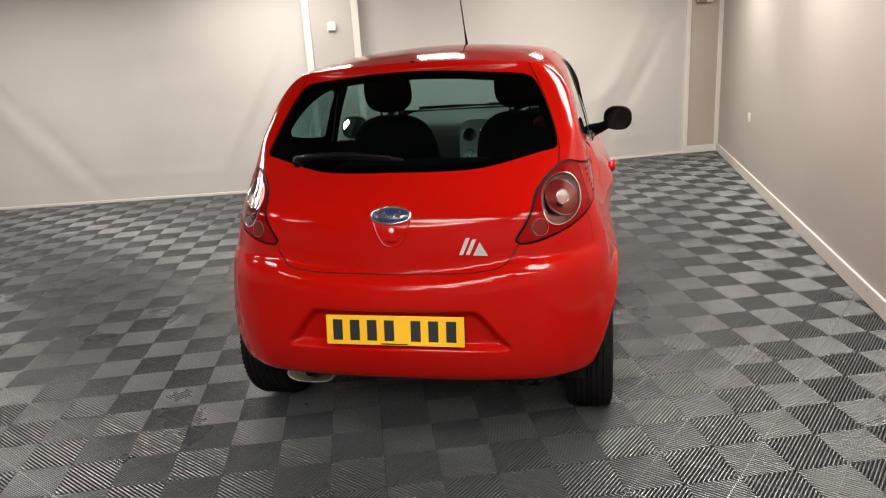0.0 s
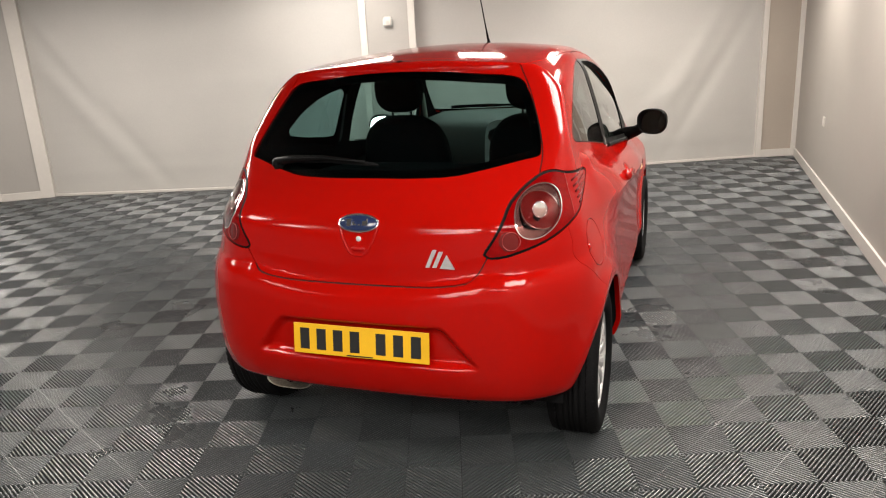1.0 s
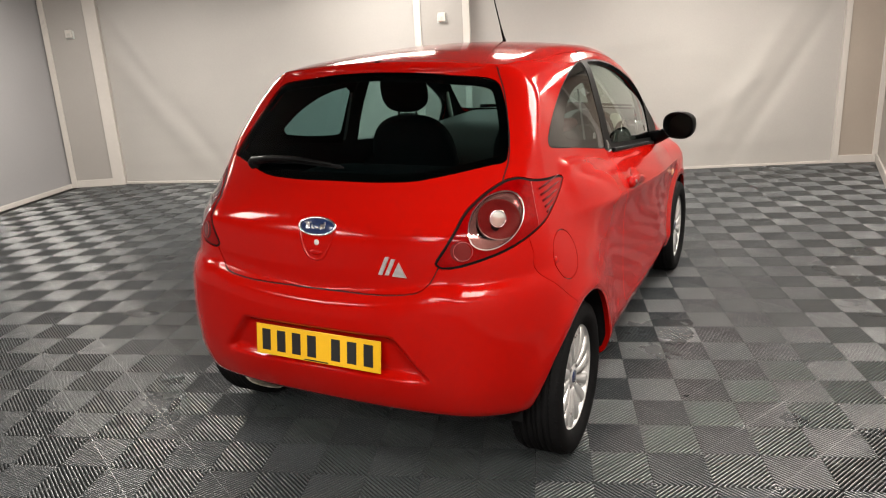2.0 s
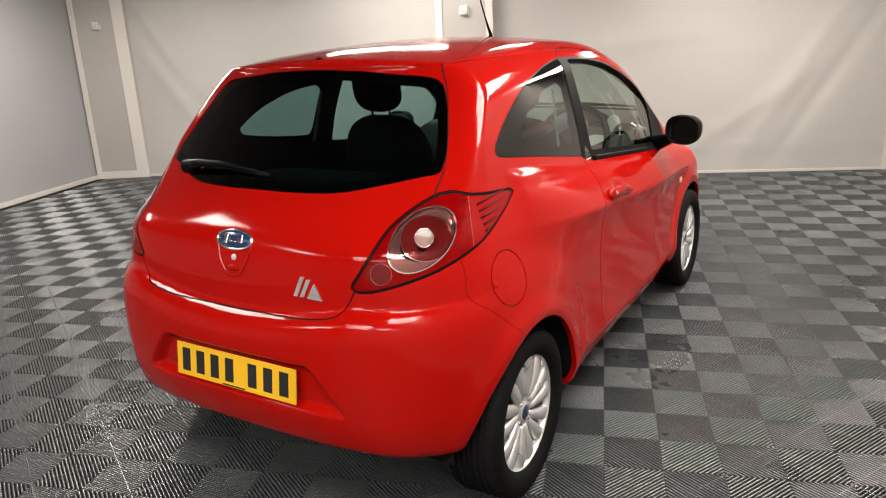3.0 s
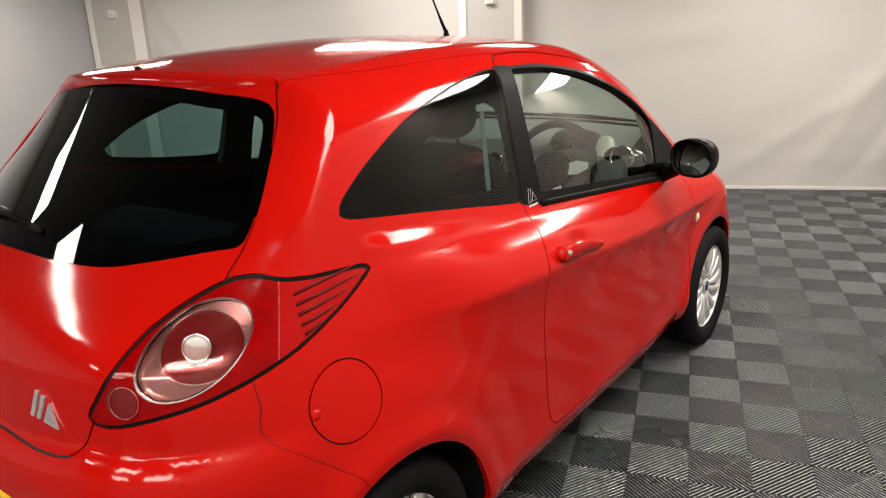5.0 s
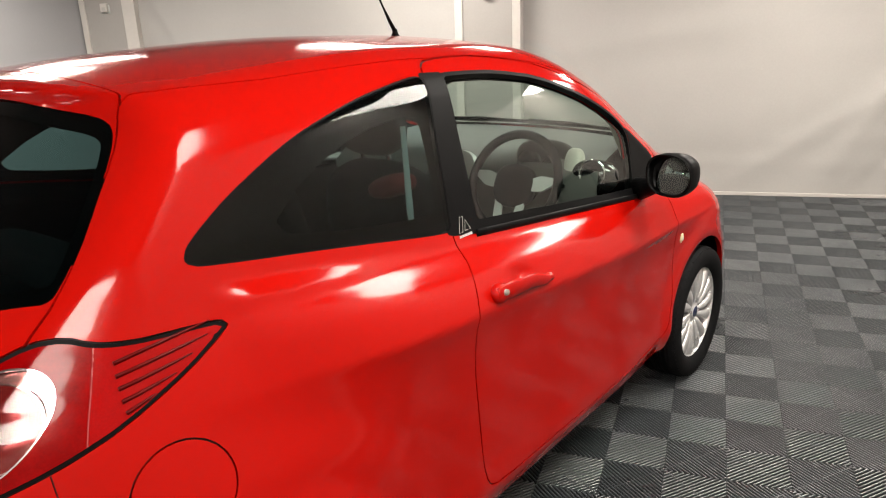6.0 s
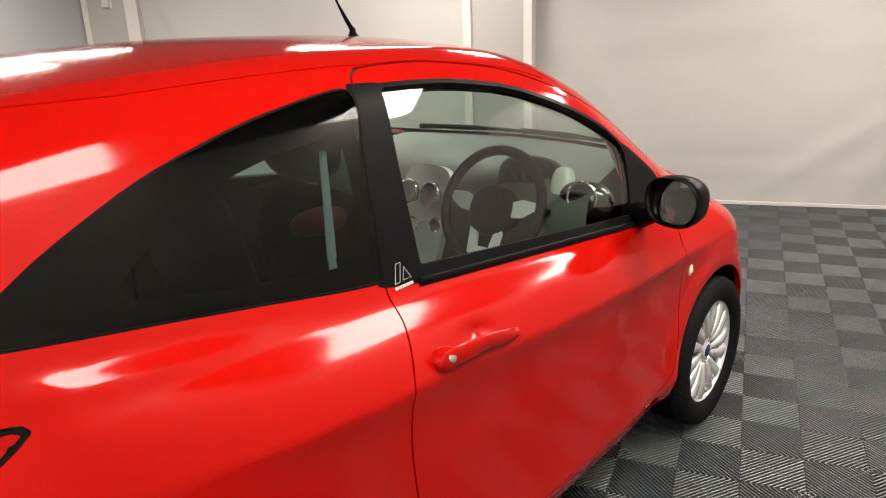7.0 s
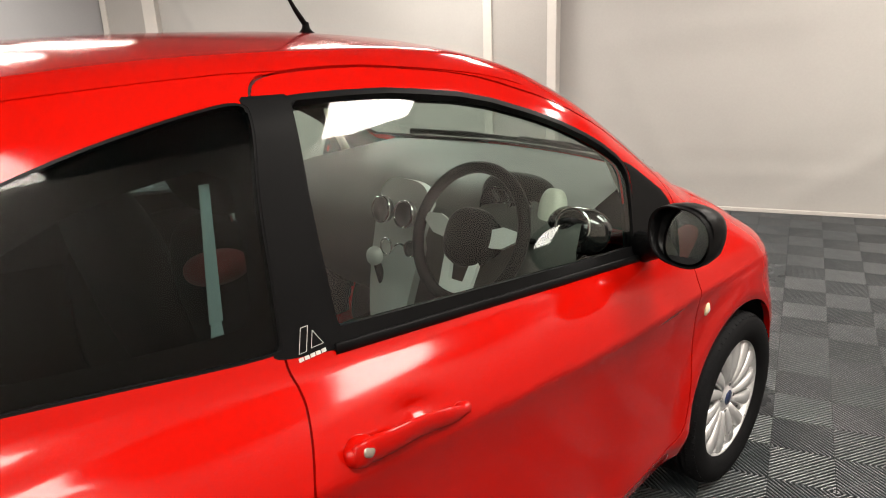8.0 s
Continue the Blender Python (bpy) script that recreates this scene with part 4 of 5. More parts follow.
    wheel_meshes["brake_disc"] = mesh_of("brake_disc", bm_, STEEL)


wheel_parts()
for y in (AXLE_R, AXLE_F):
    for side in (1, -1):
        w = wheel(y, side)
        for kind in ("tyre", "rim", "hub", "centre_cap", "brake_disc", "gap_shade_disc"):
            ob = new(kind, wheel_meshes[kind])
            ob.parent = w
        ob = tagged(new("tread", wheel_meshes["tread"]), "", "", "", "stuff")
        ob.parent = w
        for i in range(14):
            ob = new("spoke", wheel_meshes["spoke"])
            ob.parent = w
            ob.rotation_euler = (math.tau * (i // 2) / 7 + (0.205 if i % 2 else -0.205), 0, 0)
        for i in range(4):
            ob = new("wheel_bolt", wheel_meshes["wheel_bolt"])
            ob.parent = w
            ob.rotation_euler = (math.tau * i / 4 + 0.3, 0, 0)


# ---------------------------------------------------------------- on the skin
def on_skin(x, y, z):
    """The nearest place on the skin, and the way out of it."""
    p = np.array([[x, y, z]], float)
    for _ in range(3):
        g, size = slope(p)
        p = p - g * (skin(p[:, 0], p[:, 1], p[:, 2]) / np.maximum(size, 0.3))[:, None]
    return Vector(p[0]), Vector(slope(p)[0][0])


def seat_at(x, y, z, up=(0, 0, 1), lift=0.0):
    """A frame on the skin: z out of it, y upwards."""
    p, n = on_skin(x, y, z)
    right = Vector(up).cross(n).normalized()
    top = n.cross(right)
    m = Matrix((right, top, n)).transposed().to_4x4()
    m.translation = p + n * lift
    return m


# number plate: plain bars stand for its characters
m = Matrix.Translation((0.0, -0.546, 0.524)) @ Matrix.Rotation(radians(90 - 8), 4, "X")
bm_ = bmesh.new()
box(bm_, (-0.260, -0.0555, 0.0), (0.260, 0.0555, 0.004), None, 0.0018)
ob = new("number_plate", mesh_of("number_plate", bm_, PLATE_YELLOW))
ob.parent = rear_bumper
ob.matrix_basis = m
plate_ob = tagged(ob, "yellow number plate with black bars")
for k in range(7):
    x = -0.215 + 0.0655 * k + (0.034 if k > 3 else 0)
    bm_ = bmesh.new()
    box(bm_, (x - 0.0185, -0.0385, 0.0035), (x + 0.0185, 0.0385, 0.0047), None, 0.0003)
    part("plate_bar", bm_, INK, plate_ob)
bm_ = bmesh.new()
box(bm_, (-0.05, -0.0525, 0.0035), (0.05, -0.0478, 0.0044))
part("maker_line", bm_, GAP, plate_ob, "thin dark line")

# tailgate badge, lock shield and emblem
m = seat_at(0.0, -0.47, 0.936, lift=0.002)
bm_ = bmesh.new()
blob(bm_, (0.072, 0.029, 0.009), m, 2.0, 48, 16)
badge = part("badge", bm_, NAVY, hatch, "dark blue oval badge with a bright rim", True)
bm_ = bmesh.new()
ringed(bm_, 1.0, 0.06, Matrix(), 56, 8)
for v_ in bm_.verts:
    r_ = math.hypot(v_.co.x, v_.co.y)
    a_ = math.atan2(v_.co.y, v_.co.x)
    v_.co = m @ Vector(((0.073 + (r_ - 1) * 0.075) * math.cos(a_), (0.030 + (r_ - 1) * 0.075) * math.sin(a_), v_.co.z * 0.09 + 0.002))
part("badge_rim", bm_, CHROME, badge, "chrome rim", True)
bm_ = bmesh.new()
for x0, x1, y0, y1 in ((-0.042, -0.026, -0.012, 0.014), (-0.020, -0.006, -0.010, 0.004), (0.0, 0.010, -0.010, 0.005), (0.016, 0.036, -0.010, 0.006), (0.030, 0.036, -0.010, 0.015), (-0.050, -0.022, 0.009, 0.013)):
    box(bm_, (x0, y0, 0.0065), (x1, y1, 0.0088), m, 0.0006)
part("badge_script", bm_, CHROME, badge, "plain silver bars")
bm_ = bmesh.new()
shield = outline([(-0.078, 0.012), (-0.066, 0.04), (0, 0.052), (0.066, 0.04), (0.078, 0.012), (0.06, -0.05), (0.034, -0.098), (0, -0.106), (-0.034, -0.098), (-0.06, -0.05)], 2)
verts = []
for k, (grow, out) in enumerate(((1.0, 0.0005), (0.985, 0.004), (0.93, 0.004), (0.88, 0.0015))):
    row = []
    for x, z in shield:
        p, n = on_skin(x * grow, -0.48, 0.925 + (z + 0.02) * grow - 0.02)
        row.append(bm_.verts.new(p + n * out))
    verts.append(row)
for a, b in zip(verts, verts[1:]):
    for i in range(len(a)):
        bm_.faces.new((a[i], a[(i + 1) % len(a)], b[(i + 1) % len(a)], b[i]))
bmesh.ops.recalc_face_normals(bm_, faces=bm_.faces)
part("lock_shield", bm_, PAINT, hatch, "red raised shield round the lock", True)
m = seat_at(0.002, -0.49, 0.886, lift=0.001)
bm_ = bmesh.new()
turned(bm_, [(0.0, 0.003), (0.007, 0.003), (0.0095, 0.001), (0.0095, -0.002)], m, 24)
part("lock", bm_, SILVER_TRIM, hatch, "small round lock", True)
m = seat_at(0.0, -0.495, 0.852, lift=0.0)
bm_ = bmesh.new()
blob(bm_, (0.026, 0.010, 0.008), m, 2.2, 28, 12)
part("lock_lip", bm_, PAINT, hatch, "red finger lip", True)
m = seat_at(0.296, -0.49, 0.828, lift=0.0005)
emblem = None
for pts in (((-0.050, -0.030), (-0.036, -0.030), (-0.010, 0.030), (-0.024, 0.030)), ((-0.026, -0.030), (-0.012, -0.030), (0.012, 0.024), (-0.002, 0.024)), ((0.000, -0.032), (0.052, -0.034), (0.024, 0.014))):
    bm_ = bmesh.new()
    plate(bm_, pts, 0.0045, m)
    if emblem is None:
        emblem = part("emblem", bm_, EMBLEM, hatch, "small chrome emblem of angular strokes")
    else:
        part("stroke", bm_, EMBLEM, emblem)

# rear wiper, spoiler lamp nozzle
p0, n0 = on_skin(-0.415, -0.26, 1.10)
p1, n1 = on_skin(-0.20, -0.29, 1.118)
p2, n2 = on_skin(0.0, -0.31, 1.106)
bm_ = bmesh.new()
tube(bm_, [p0 + n0 * 0.018, p0 * 0.6 + p1 * 0.4 + n0 * 0.026, p1 + n1 * 0.024, p2 * 0.85 + p1 * 0.15 + n2 * 0.016], [0.017, 0.015, 0.010, 0.006], 10)
wiper = part("rear_wiper", bm_, BLACK_TRIM, hatch, "black rear wiper arm and blade", True)
bm_ = bmesh.new()
pa, na = on_skin(-0.30, -0.28, 1.108)
tube(bm_, [pa + na * 0.008, p1 + n1 * 0.009, p2 + n2 * 0.008, p2 + n2 * 0.008 + Vector((0.02, 0, -0.004))], [0.005, 0.008, 0.008, 0.004], 8)
part("blade", bm_, RUBBER, wiper, "", True)
bm_ = bmesh.new()
m = seat_at(-0.415, -0.26, 1.10, lift=0.004)
turned(bm_, [(0.0, 0.024), (0.016, 0.022), (0.024, 0.012), (0.026, -0.01)], m, 28)
part("pivot_cap", bm_, BLACK_TRIM, wiper, "", True)
bm_ = bmesh.new()
m = seat_at(0.0, 0.0, 1.452, (0, 0, 1), 0.001)
blob(bm_, (0.012, 0.008, 0.004), m, 2.2, 20, 10)
part("washer_nozzle", bm_, BLACK_TRIM, hatch, "small black washer nozzle", True)

# aerial
pa, na = on_skin(0.0, 1.30, 1.48)
bm_ = bmesh.new()
turned(bm_, [(0.0, 0.030), (0.008, 0.028), (0.010, 0.014), (0.016, 0.006), (0.024, 0.0), (0.025, -0.006)], Matrix.Translation(pa), 28)
aerial = part("aerial", bm_, BLACK_TRIM, car, "thin black roof aerial leaning back", True)
bm_ = bmesh.new()
way = Vector((0, -0.50, 0.86)).normalized()
tube(bm_, [pa + Vector((0, 0, 0.02)), pa + way * 0.05 + Vector((0, 0, 0.012)), pa + way * 0.10 + Vector((0, 0, 0.01)), pa + way * 0.44 + Vector((0, -0.006, 0.01))], [0.0075, 0.006, 0.0036, 0.0024], 10)
part("rod", bm_, BLACK_TRIM, aerial, "", True)

# exhaust
bm_ = bmesh.new()
rows = []
for k, (y, s) in enumerate(((-0.12, 0.85), (-0.26, 0.95), (-0.335, 1.0), (-0.342, 0.98), (-0.338, 0.90), (-0.23, 0.82))):
    rows.append([bm_.verts.new((-0.440 + s * 0.104 * math.copysign(abs(math.cos(a)) ** 0.75, math.cos(a)), y, 0.232 + s * 0.037 * math.copysign(abs(math.sin(a)) ** 0.9, math.sin(a)))) for a in (math.tau * i / 40 for i in range(40))])
for a, b in zip(rows, rows[1:]):
    for i in range(40):
        bm_.faces.new((a[i], a[(i + 1) % 40], b[(i + 1) % 40], b[i]))
bm_.faces.new(rows[-1])
bmesh.ops.recalc_face_normals(bm_, faces=bm_.faces)
exhaust = part("exhaust", bm_, STEEL, car, "wide oval steel exhaust tailpipe", True)
bm_ = bmesh.new()
tube(bm_, [(-0.45, -0.10, 0.232), (-0.45, -0.318, 0.232)], 0.022, 20)
part("inner_pipe", bm_, DARK, exhaust, "dark inner pipe", True)

# side repeaters and door handles
for side in (1, -1):
    m = seat_at(side * 0.76, 2.051, 0.687, lift=0.001)
    bm_ = bmesh.new()
    blob(bm_, (0.012, 0.021, 0.007), m, 2.0, 24, 12)
    rep = part("side_repeater", bm_, AMBER, car, "small pale oval side repeater", True)
    bm_ = bmesh.new()
    blob(bm_, (0.005, 0.010, 0.0045), m @ Matrix.Translation((0, 0, 0.0045)), 2.0, 16, 8)
    part("lens_core", bm_, SILVER_TRIM, rep, "", True)

for ob in [o for o in car.children if o.name.split(".")[0] == "door"]:
    side = 1 if ob.data.vertices[0].co.x > 0 else -1
    bm_ = bmesh.new()
    path = []
    for k in range(13):
        t = k / 12
        y = 0.745 + 0.262 * t
        z = 0.878 - 0.036 * t + 0.004 * math.sin(math.pi * t)
        p, n = on_skin(side * 0.79, y, z)
        path.append((p, n))
    rows = []
    for k, (p, n) in enumerate(path):
        t = k / 12
        high = 0.026 * (1 - 0.42 * t) * min(1, 3.4 * t + 0.45) ** 0.5 * min(1, 6 * (1 - t) + 0.25) ** 0.5
        lift = 0.008 + 0.016 * math.sin(math.pi * min(1, 0.12 + t * 0.95)) ** 0.7
        deep = 0.0085
        up = Vector((0, 0.15, 1)).normalized()
        rows.append([bm_.verts.new(p + n * (lift + deep * math.cos(a)) + up * high * math.sin(a)) for a in (math.tau * i / 14 for i in range(14))])
    for a, b in zip(rows, rows[1:]):
        for i in range(14):
            bm_.faces.new((a[i], a[(i + 1) % 14], b[(i + 1) % 14], b[i]))
    bm_.faces.new(rows[0])
    bm_.faces.new(list(reversed(rows[-1])))
    bmesh.ops.recalc_face_normals(bm_, faces=bm_.faces)
    handle = part("door_handle", bm_, PAINT, ob, "red pull handle", True)
    m = seat_at(side * 0.79, 0.768, 0.877, lift=0.004)
    bm_ = bmesh.new()
    blob(bm_, (0.031, 0.026, 0.021), m, 2.0, 48, 28)
    part("lock_housing", bm_, PAINT, ob, "", True)
    bm_ = bmesh.new()
    turned(bm_, [(0.0, 0.0255), (0.008, 0.0255), (0.0105, 0.0245), (0.0105, 0.015)], m, 24)
    part("key_barrel", bm_, STEEL, ob, "round silver key barrel", True)
    m = seat_at(side * 0.79, 0.998, 0.850, lift=0.003)
    bm_ = bmesh.new()
    blob(bm_, (0.020, 0.012, 0.016), m, 2.0, 36, 20)
    part("handle_foot", bm_, PAINT, ob, "", True)
    # plain outline strokes on the pillar trim
    if side > 0:
        m = seat_at(0.69, 0.762, 1.038, lift=0.0022)
        for a, b in (((-0.024, -0.014), (-0.010, 0.024)), ((-0.010, 0.024), (0.004, 0.024)), ((0.004, 0.024), (-0.010, -0.014)), ((-0.010, -0.014), (-0.024, -0.014)), ((0.0, -0.012), (0.010, 0.014)), ((0.010, 0.014), (0.024, -0.012)), ((0.024, -0.012), (0.0, -0.012))):
            bm_ = bmesh.new()
            tube(bm_, [m @ Vector((*a, 0)), m @ Vector((*b, 0))], 0.0005, 5)
            part("stroke", bm_, PALE, ob, "thin white outline stroke")
        for k in range(5):
            bm_ = bmesh.new()
            box(bm_, (-0.027 + 0.011 * k, -0.0265, -0.0006), (-0.0185 + 0.011 * k, -0.0205, 0.0006), m)
            part("letter_bar", bm_, PALE, ob, "small white bar")
    # door mirror
    c = Vector((side * 0.846, 1.715, 1.008))
    m = Matrix.Translation(c) @ Matrix.Rotation(radians(-8 * side), 4, "Z")
    bm_ = bmesh.new()
    rows = []
    for k, (y, s) in enumerate(((-0.030, 0.93), (-0.036, 0.985), (-0.030, 1.0), (0.0, 1.0), (0.035, 0.93), (0.062, 0.76), (0.078, 0.5), (0.083, 0.2))):
        row = []
        for i in range(44):
            a = math.tau * i / 44
            x = 0.083 * math.copysign(abs(math.cos(a)) ** 0.80, math.cos(a))
            z = 0.071 * math.copysign(abs(math.sin(a)) ** 0.80, math.sin(a)) + 0.012 * (x * side / 0.083) * -0.3
            row.append(bm_.verts.new(m @ Vector((x * s, y, z * s))))
        rows.append(row)
    for a, b in zip(rows, rows[1:]):
        for i in range(44):
            bm_.faces.new((a[i], a[(i + 1) % 44], b[(i + 1) % 44], b[i]))
    bm_.faces.new(rows[-1])
    bmesh.ops.recalc_face_normals(bm_, faces=bm_.faces)
    mirror = part("door_mirror", bm_, BLACK_TRIM, ob, "black door mirror housing", True)
    bm_ = bmesh.new()
    rows = []
    for s, y in ((0.90, -0.012), (0.0, -0.012)):
        mg = m @ Matrix.Translation((0, y, 0)) @ Matrix.Rotation(radians(-9 * side), 4, "Z") @ Matrix.Rotation(radians(-11), 4, "X")
        rows.append([bm_.verts.new(mg @ Vector((s * 0.083 * math.copysign(abs(math.cos(a)) ** 0.80, math.cos(a)), 0, s * 0.071 * math.copysign(abs(math.sin(a)) ** 0.80, math.sin(a))))) for a in (math.tau * i / 44 for i in range(44))] if s else [bm_.verts.new(mg.translation)])
    for i in range(44):
        bm_.faces.new((rows[0][i], rows[0][(i + 1) % 44], rows[1][0]))
    bmesh.ops.recalc_face_normals(bm_, faces=bm_.faces)
    part("mirror_glass", bm_, MIRROR, ob, "silvered mirror glass")
    bm_ = bmesh.new()
    rows = []
    for y, s in ((-0.018, 1.012), (0.0, 1.014), (0.036, 0.945), (0.064, 0.775), (0.081, 0.51), (0.086, 0.2)):
        rows.append([bm_.verts.new(m @ Vector((s * 0.083 * math.copysign(abs(math.cos(a)) ** 0.80, math.cos(a)), y, s * 0.071 * math.copysign(abs(math.sin(a)) ** 0.80, math.sin(a)) + 0.001))) for a in (math.radians(-12) + math.radians(204) * i / 28 for i in range(29))])
    for a, b in zip(rows, rows[1:]):
        for i in range(28):
            bm_.faces.new((a[i], a[i + 1], b[i + 1], b[i]))
    bmesh.ops.recalc_face_normals(bm_, faces=bm_.faces)
    part("mirror_cap", bm_, BLACK_TRIM, ob, "satin black mirror cap", True)
    bm_ = bmesh.new()
    tube(bm_, [(side * 0.690, 1.800, 0.925), (side * 0.745, 1.775, 0.945), (side * 0.785, 1.752, 0.968), (side * 0.815, 1.742, 0.985)], [0.042, 0.032, 0.028, 0.026], 18)
    part("mirror_arm", bm_, BLACK_TRIM, ob, "black mirror arm", True)
    # rubber belt strip
    bm_ = bmesh.new()
    rows = []
    for k in range(25):
        t = k / 24
        y = 0.805 + 0.975 * t
        z = 1.011 - 0.108 * t
        p, n = on_skin(side * 0.70, y, z)
        rows.append([bm_.verts.new(p + n * (0.003 + 0.007 * math.cos(a)) + Vector((0, 0, 0.011 * math.sin(a)))) for a in (math.tau * i / 10 for i in range(10))])
    for a, b in zip(rows, rows[1:]):
        for i in range(10):
            bm_.faces.new((a[i], a[(i + 1) % 10], b[(i + 1) % 10], b[i]))
    bm_.faces.new(rows[0])
    bm_.faces.new(list(reversed(rows[-1])))
    bmesh.ops.recalc_face_normals(bm_, faces=bm_.faces)
    part("belt_strip", bm_, BLACK_TRIM, ob, "satin black belt strip", True)

# ribs of the tail lamps' side lenses
for tl in [o for o in car.children if o.name.split(".")[0] == "tail_lamp"]:
    side = 1 if tl.data.vertices[0].co.x > 0 else -1
    for z0, s0, s1 in ((1.035, 0.160, 0.275), (1.012, 0.160, 0.268), (0.990, 0.160, 0.245), (0.968, 0.160, 0.222), (0.948, 0.160, 0.195)):
        pts = []
        for k in range(5):
            y = -0.155 + 0.20 * (s0 + (s1 - s0) * k / 4 - 0.16) / 0.13
            p, n = on_skin(side * 0.69, y, z0 + 0.012 * k / 4)
            pts.append(p + n * 0.0006)
        bm_ = bmesh.new()
        tube(bm_, pts, [0.0036, 0.0034, 0.003, 0.0024, 0.001], 6)
        part("lens_rib", bm_, LAMP_DARK, tl, "dark rib", True)
    m = seat_at(side * 0.53, -0.45, 0.885, lift=0.003)
    bm_ = bmesh.new()
    ringed(bm_, 0.030, 0.0012, m, 36, 6)
    part("small_ring", bm_, DIVIDER, tl, "", True)

# the fuel flap's finger dent
m = seat_at(0.75, -0.185, 0.80, lift=-0.002)
bm_ = bmesh.new()
blob(bm_, (0.012, 0.012, 0.006), m, 2.0, 20, 10)
part("flap_lip", bm_, PAINT, [o for o in car.children if o.name.startswith("fuel_flap")][0], "", True)

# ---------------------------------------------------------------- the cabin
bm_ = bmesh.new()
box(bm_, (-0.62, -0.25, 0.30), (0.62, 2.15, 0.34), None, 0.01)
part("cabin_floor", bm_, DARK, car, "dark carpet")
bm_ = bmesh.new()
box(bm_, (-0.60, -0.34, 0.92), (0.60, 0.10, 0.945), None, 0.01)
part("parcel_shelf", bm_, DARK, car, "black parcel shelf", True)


def front_seat(x):
    s = new("front_seat")
    s.parent = car
    s.location = (x, 1.10, 0.36)
    tagged(s, "charcoal cloth front seat with a red panel and a headrest")
    bm_ = bmesh.new()
    blob(bm_, (0.24, 0.26, 0.10), Matrix.Translation((0, 0.12, 0.16)), 3.5)
    part("cushion", bm_, SEAT, s, "", True)
    lean = Matrix.Translation((0, -0.13, 0.18)) @ Matrix.Rotation(radians(14), 4, "X")
    bm_ = bmesh.new()
    blob(bm_, (0.24, 0.08, 0.33), lean @ Matrix.Translation((0, 0, 0.31)), 3.0)
    part("backrest", bm_, SEAT, s, "", True)
    bm_ = bmesh.new()
    blob(bm_, (0.13, 0.05, 0.24), lean @ Matrix.Translation((0, 0.038, 0.30)), 3.0)
    part("back_panel", bm_, SEAT_RED, s, "red cloth panel", True)
    if x > 0:
        bm_ = bmesh.new()
        blob(bm_, (0.075, 0.045, 0.030), Matrix.Translation((0.145, -0.375, 0.765)) @ Matrix.Rotation(radians(-16), 4, "Y"), 2.3)
        part("shoulder_bolster", bm_, SEAT_RED, s, "red cloth shoulder bolster", True)
    bm_ = bmesh.new()
    blob(bm_, (0.125, 0.05, 0.105), lean @ Matrix.Translation((0, 0.01, 0.765)), 2.8)
    part("headrest", bm_, SEAT, s, "", True)
    for k in (-0.05, 0.05):
        bm_ = bmesh.new()
        tube(bm_, [lean @ Vector((k, 0.005, 0.60)), lean @ Vector((k, 0.008, 0.70))], 0.007, 10)
        part("headrest_post", bm_, CHROME, s, "chrome post", True)
    return s


for x in (0.34, -0.34):
    front_seat(x)
bench = new("rear_bench")
bench.parent = car
tagged(bench, "charcoal cloth rear bench")
bm_ = bmesh.new()
blob(bm_, (0.56, 0.24, 0.09), Matrix.Translation((0, 0.42, 0.55)), 4)
part("cushion", bm_, SEAT, bench, "", True)
bm_ = bmesh.new()
blob(bm_, (0.56, 0.07, 0.27), Matrix.Translation((0, 0.14, 0.78)) @ Matrix.Rotation(radians(14), 4, "X"), 4)
part("backrest", bm_, SEAT, bench, "", True)

# dashboard
bm_ = bmesh.new()
rows = []
for k in range(25):
    x = -0.66 + 1.32 * k / 24
    bow = 0.10 * (x / 0.66) ** 2
    hump = 0.045 * math.exp(-(((x - 0.36) / 0.17) ** 2))
    sec = ((2.165 - bow * 1.15, 1.058), (1.95 - bow, 1.042), (1.80 - bow, 1.030 + hump * 0.5), (1.70 - bow * 0.8, 1.010 + hump), (1.63 - bow * 0.6, 0.955 + hump), (1.60 - bow * 0.5, 0.88), (1.62 - bow * 0.4, 0.78), (1.70, 0.62), (1.85, 0.50))
    rows.append([bm_.verts.new((x * slim, y, z)) for (y, z), slim in zip(sec, (0.80, 0.86, 0.91, 0.94, 0.97, 1, 1, 1, 1))])
for a, b in zip(rows, rows[1:]):
    for i in range(len(a) - 1):
        bm_.faces.new((a[i], a[i + 1], b[i + 1], b[i]))
bmesh.ops.recalc_face_normals(bm_, faces=bm_.faces)
dash = part("dashboard", bm_, DASH, car, "dark grey moulded dashboard", True)
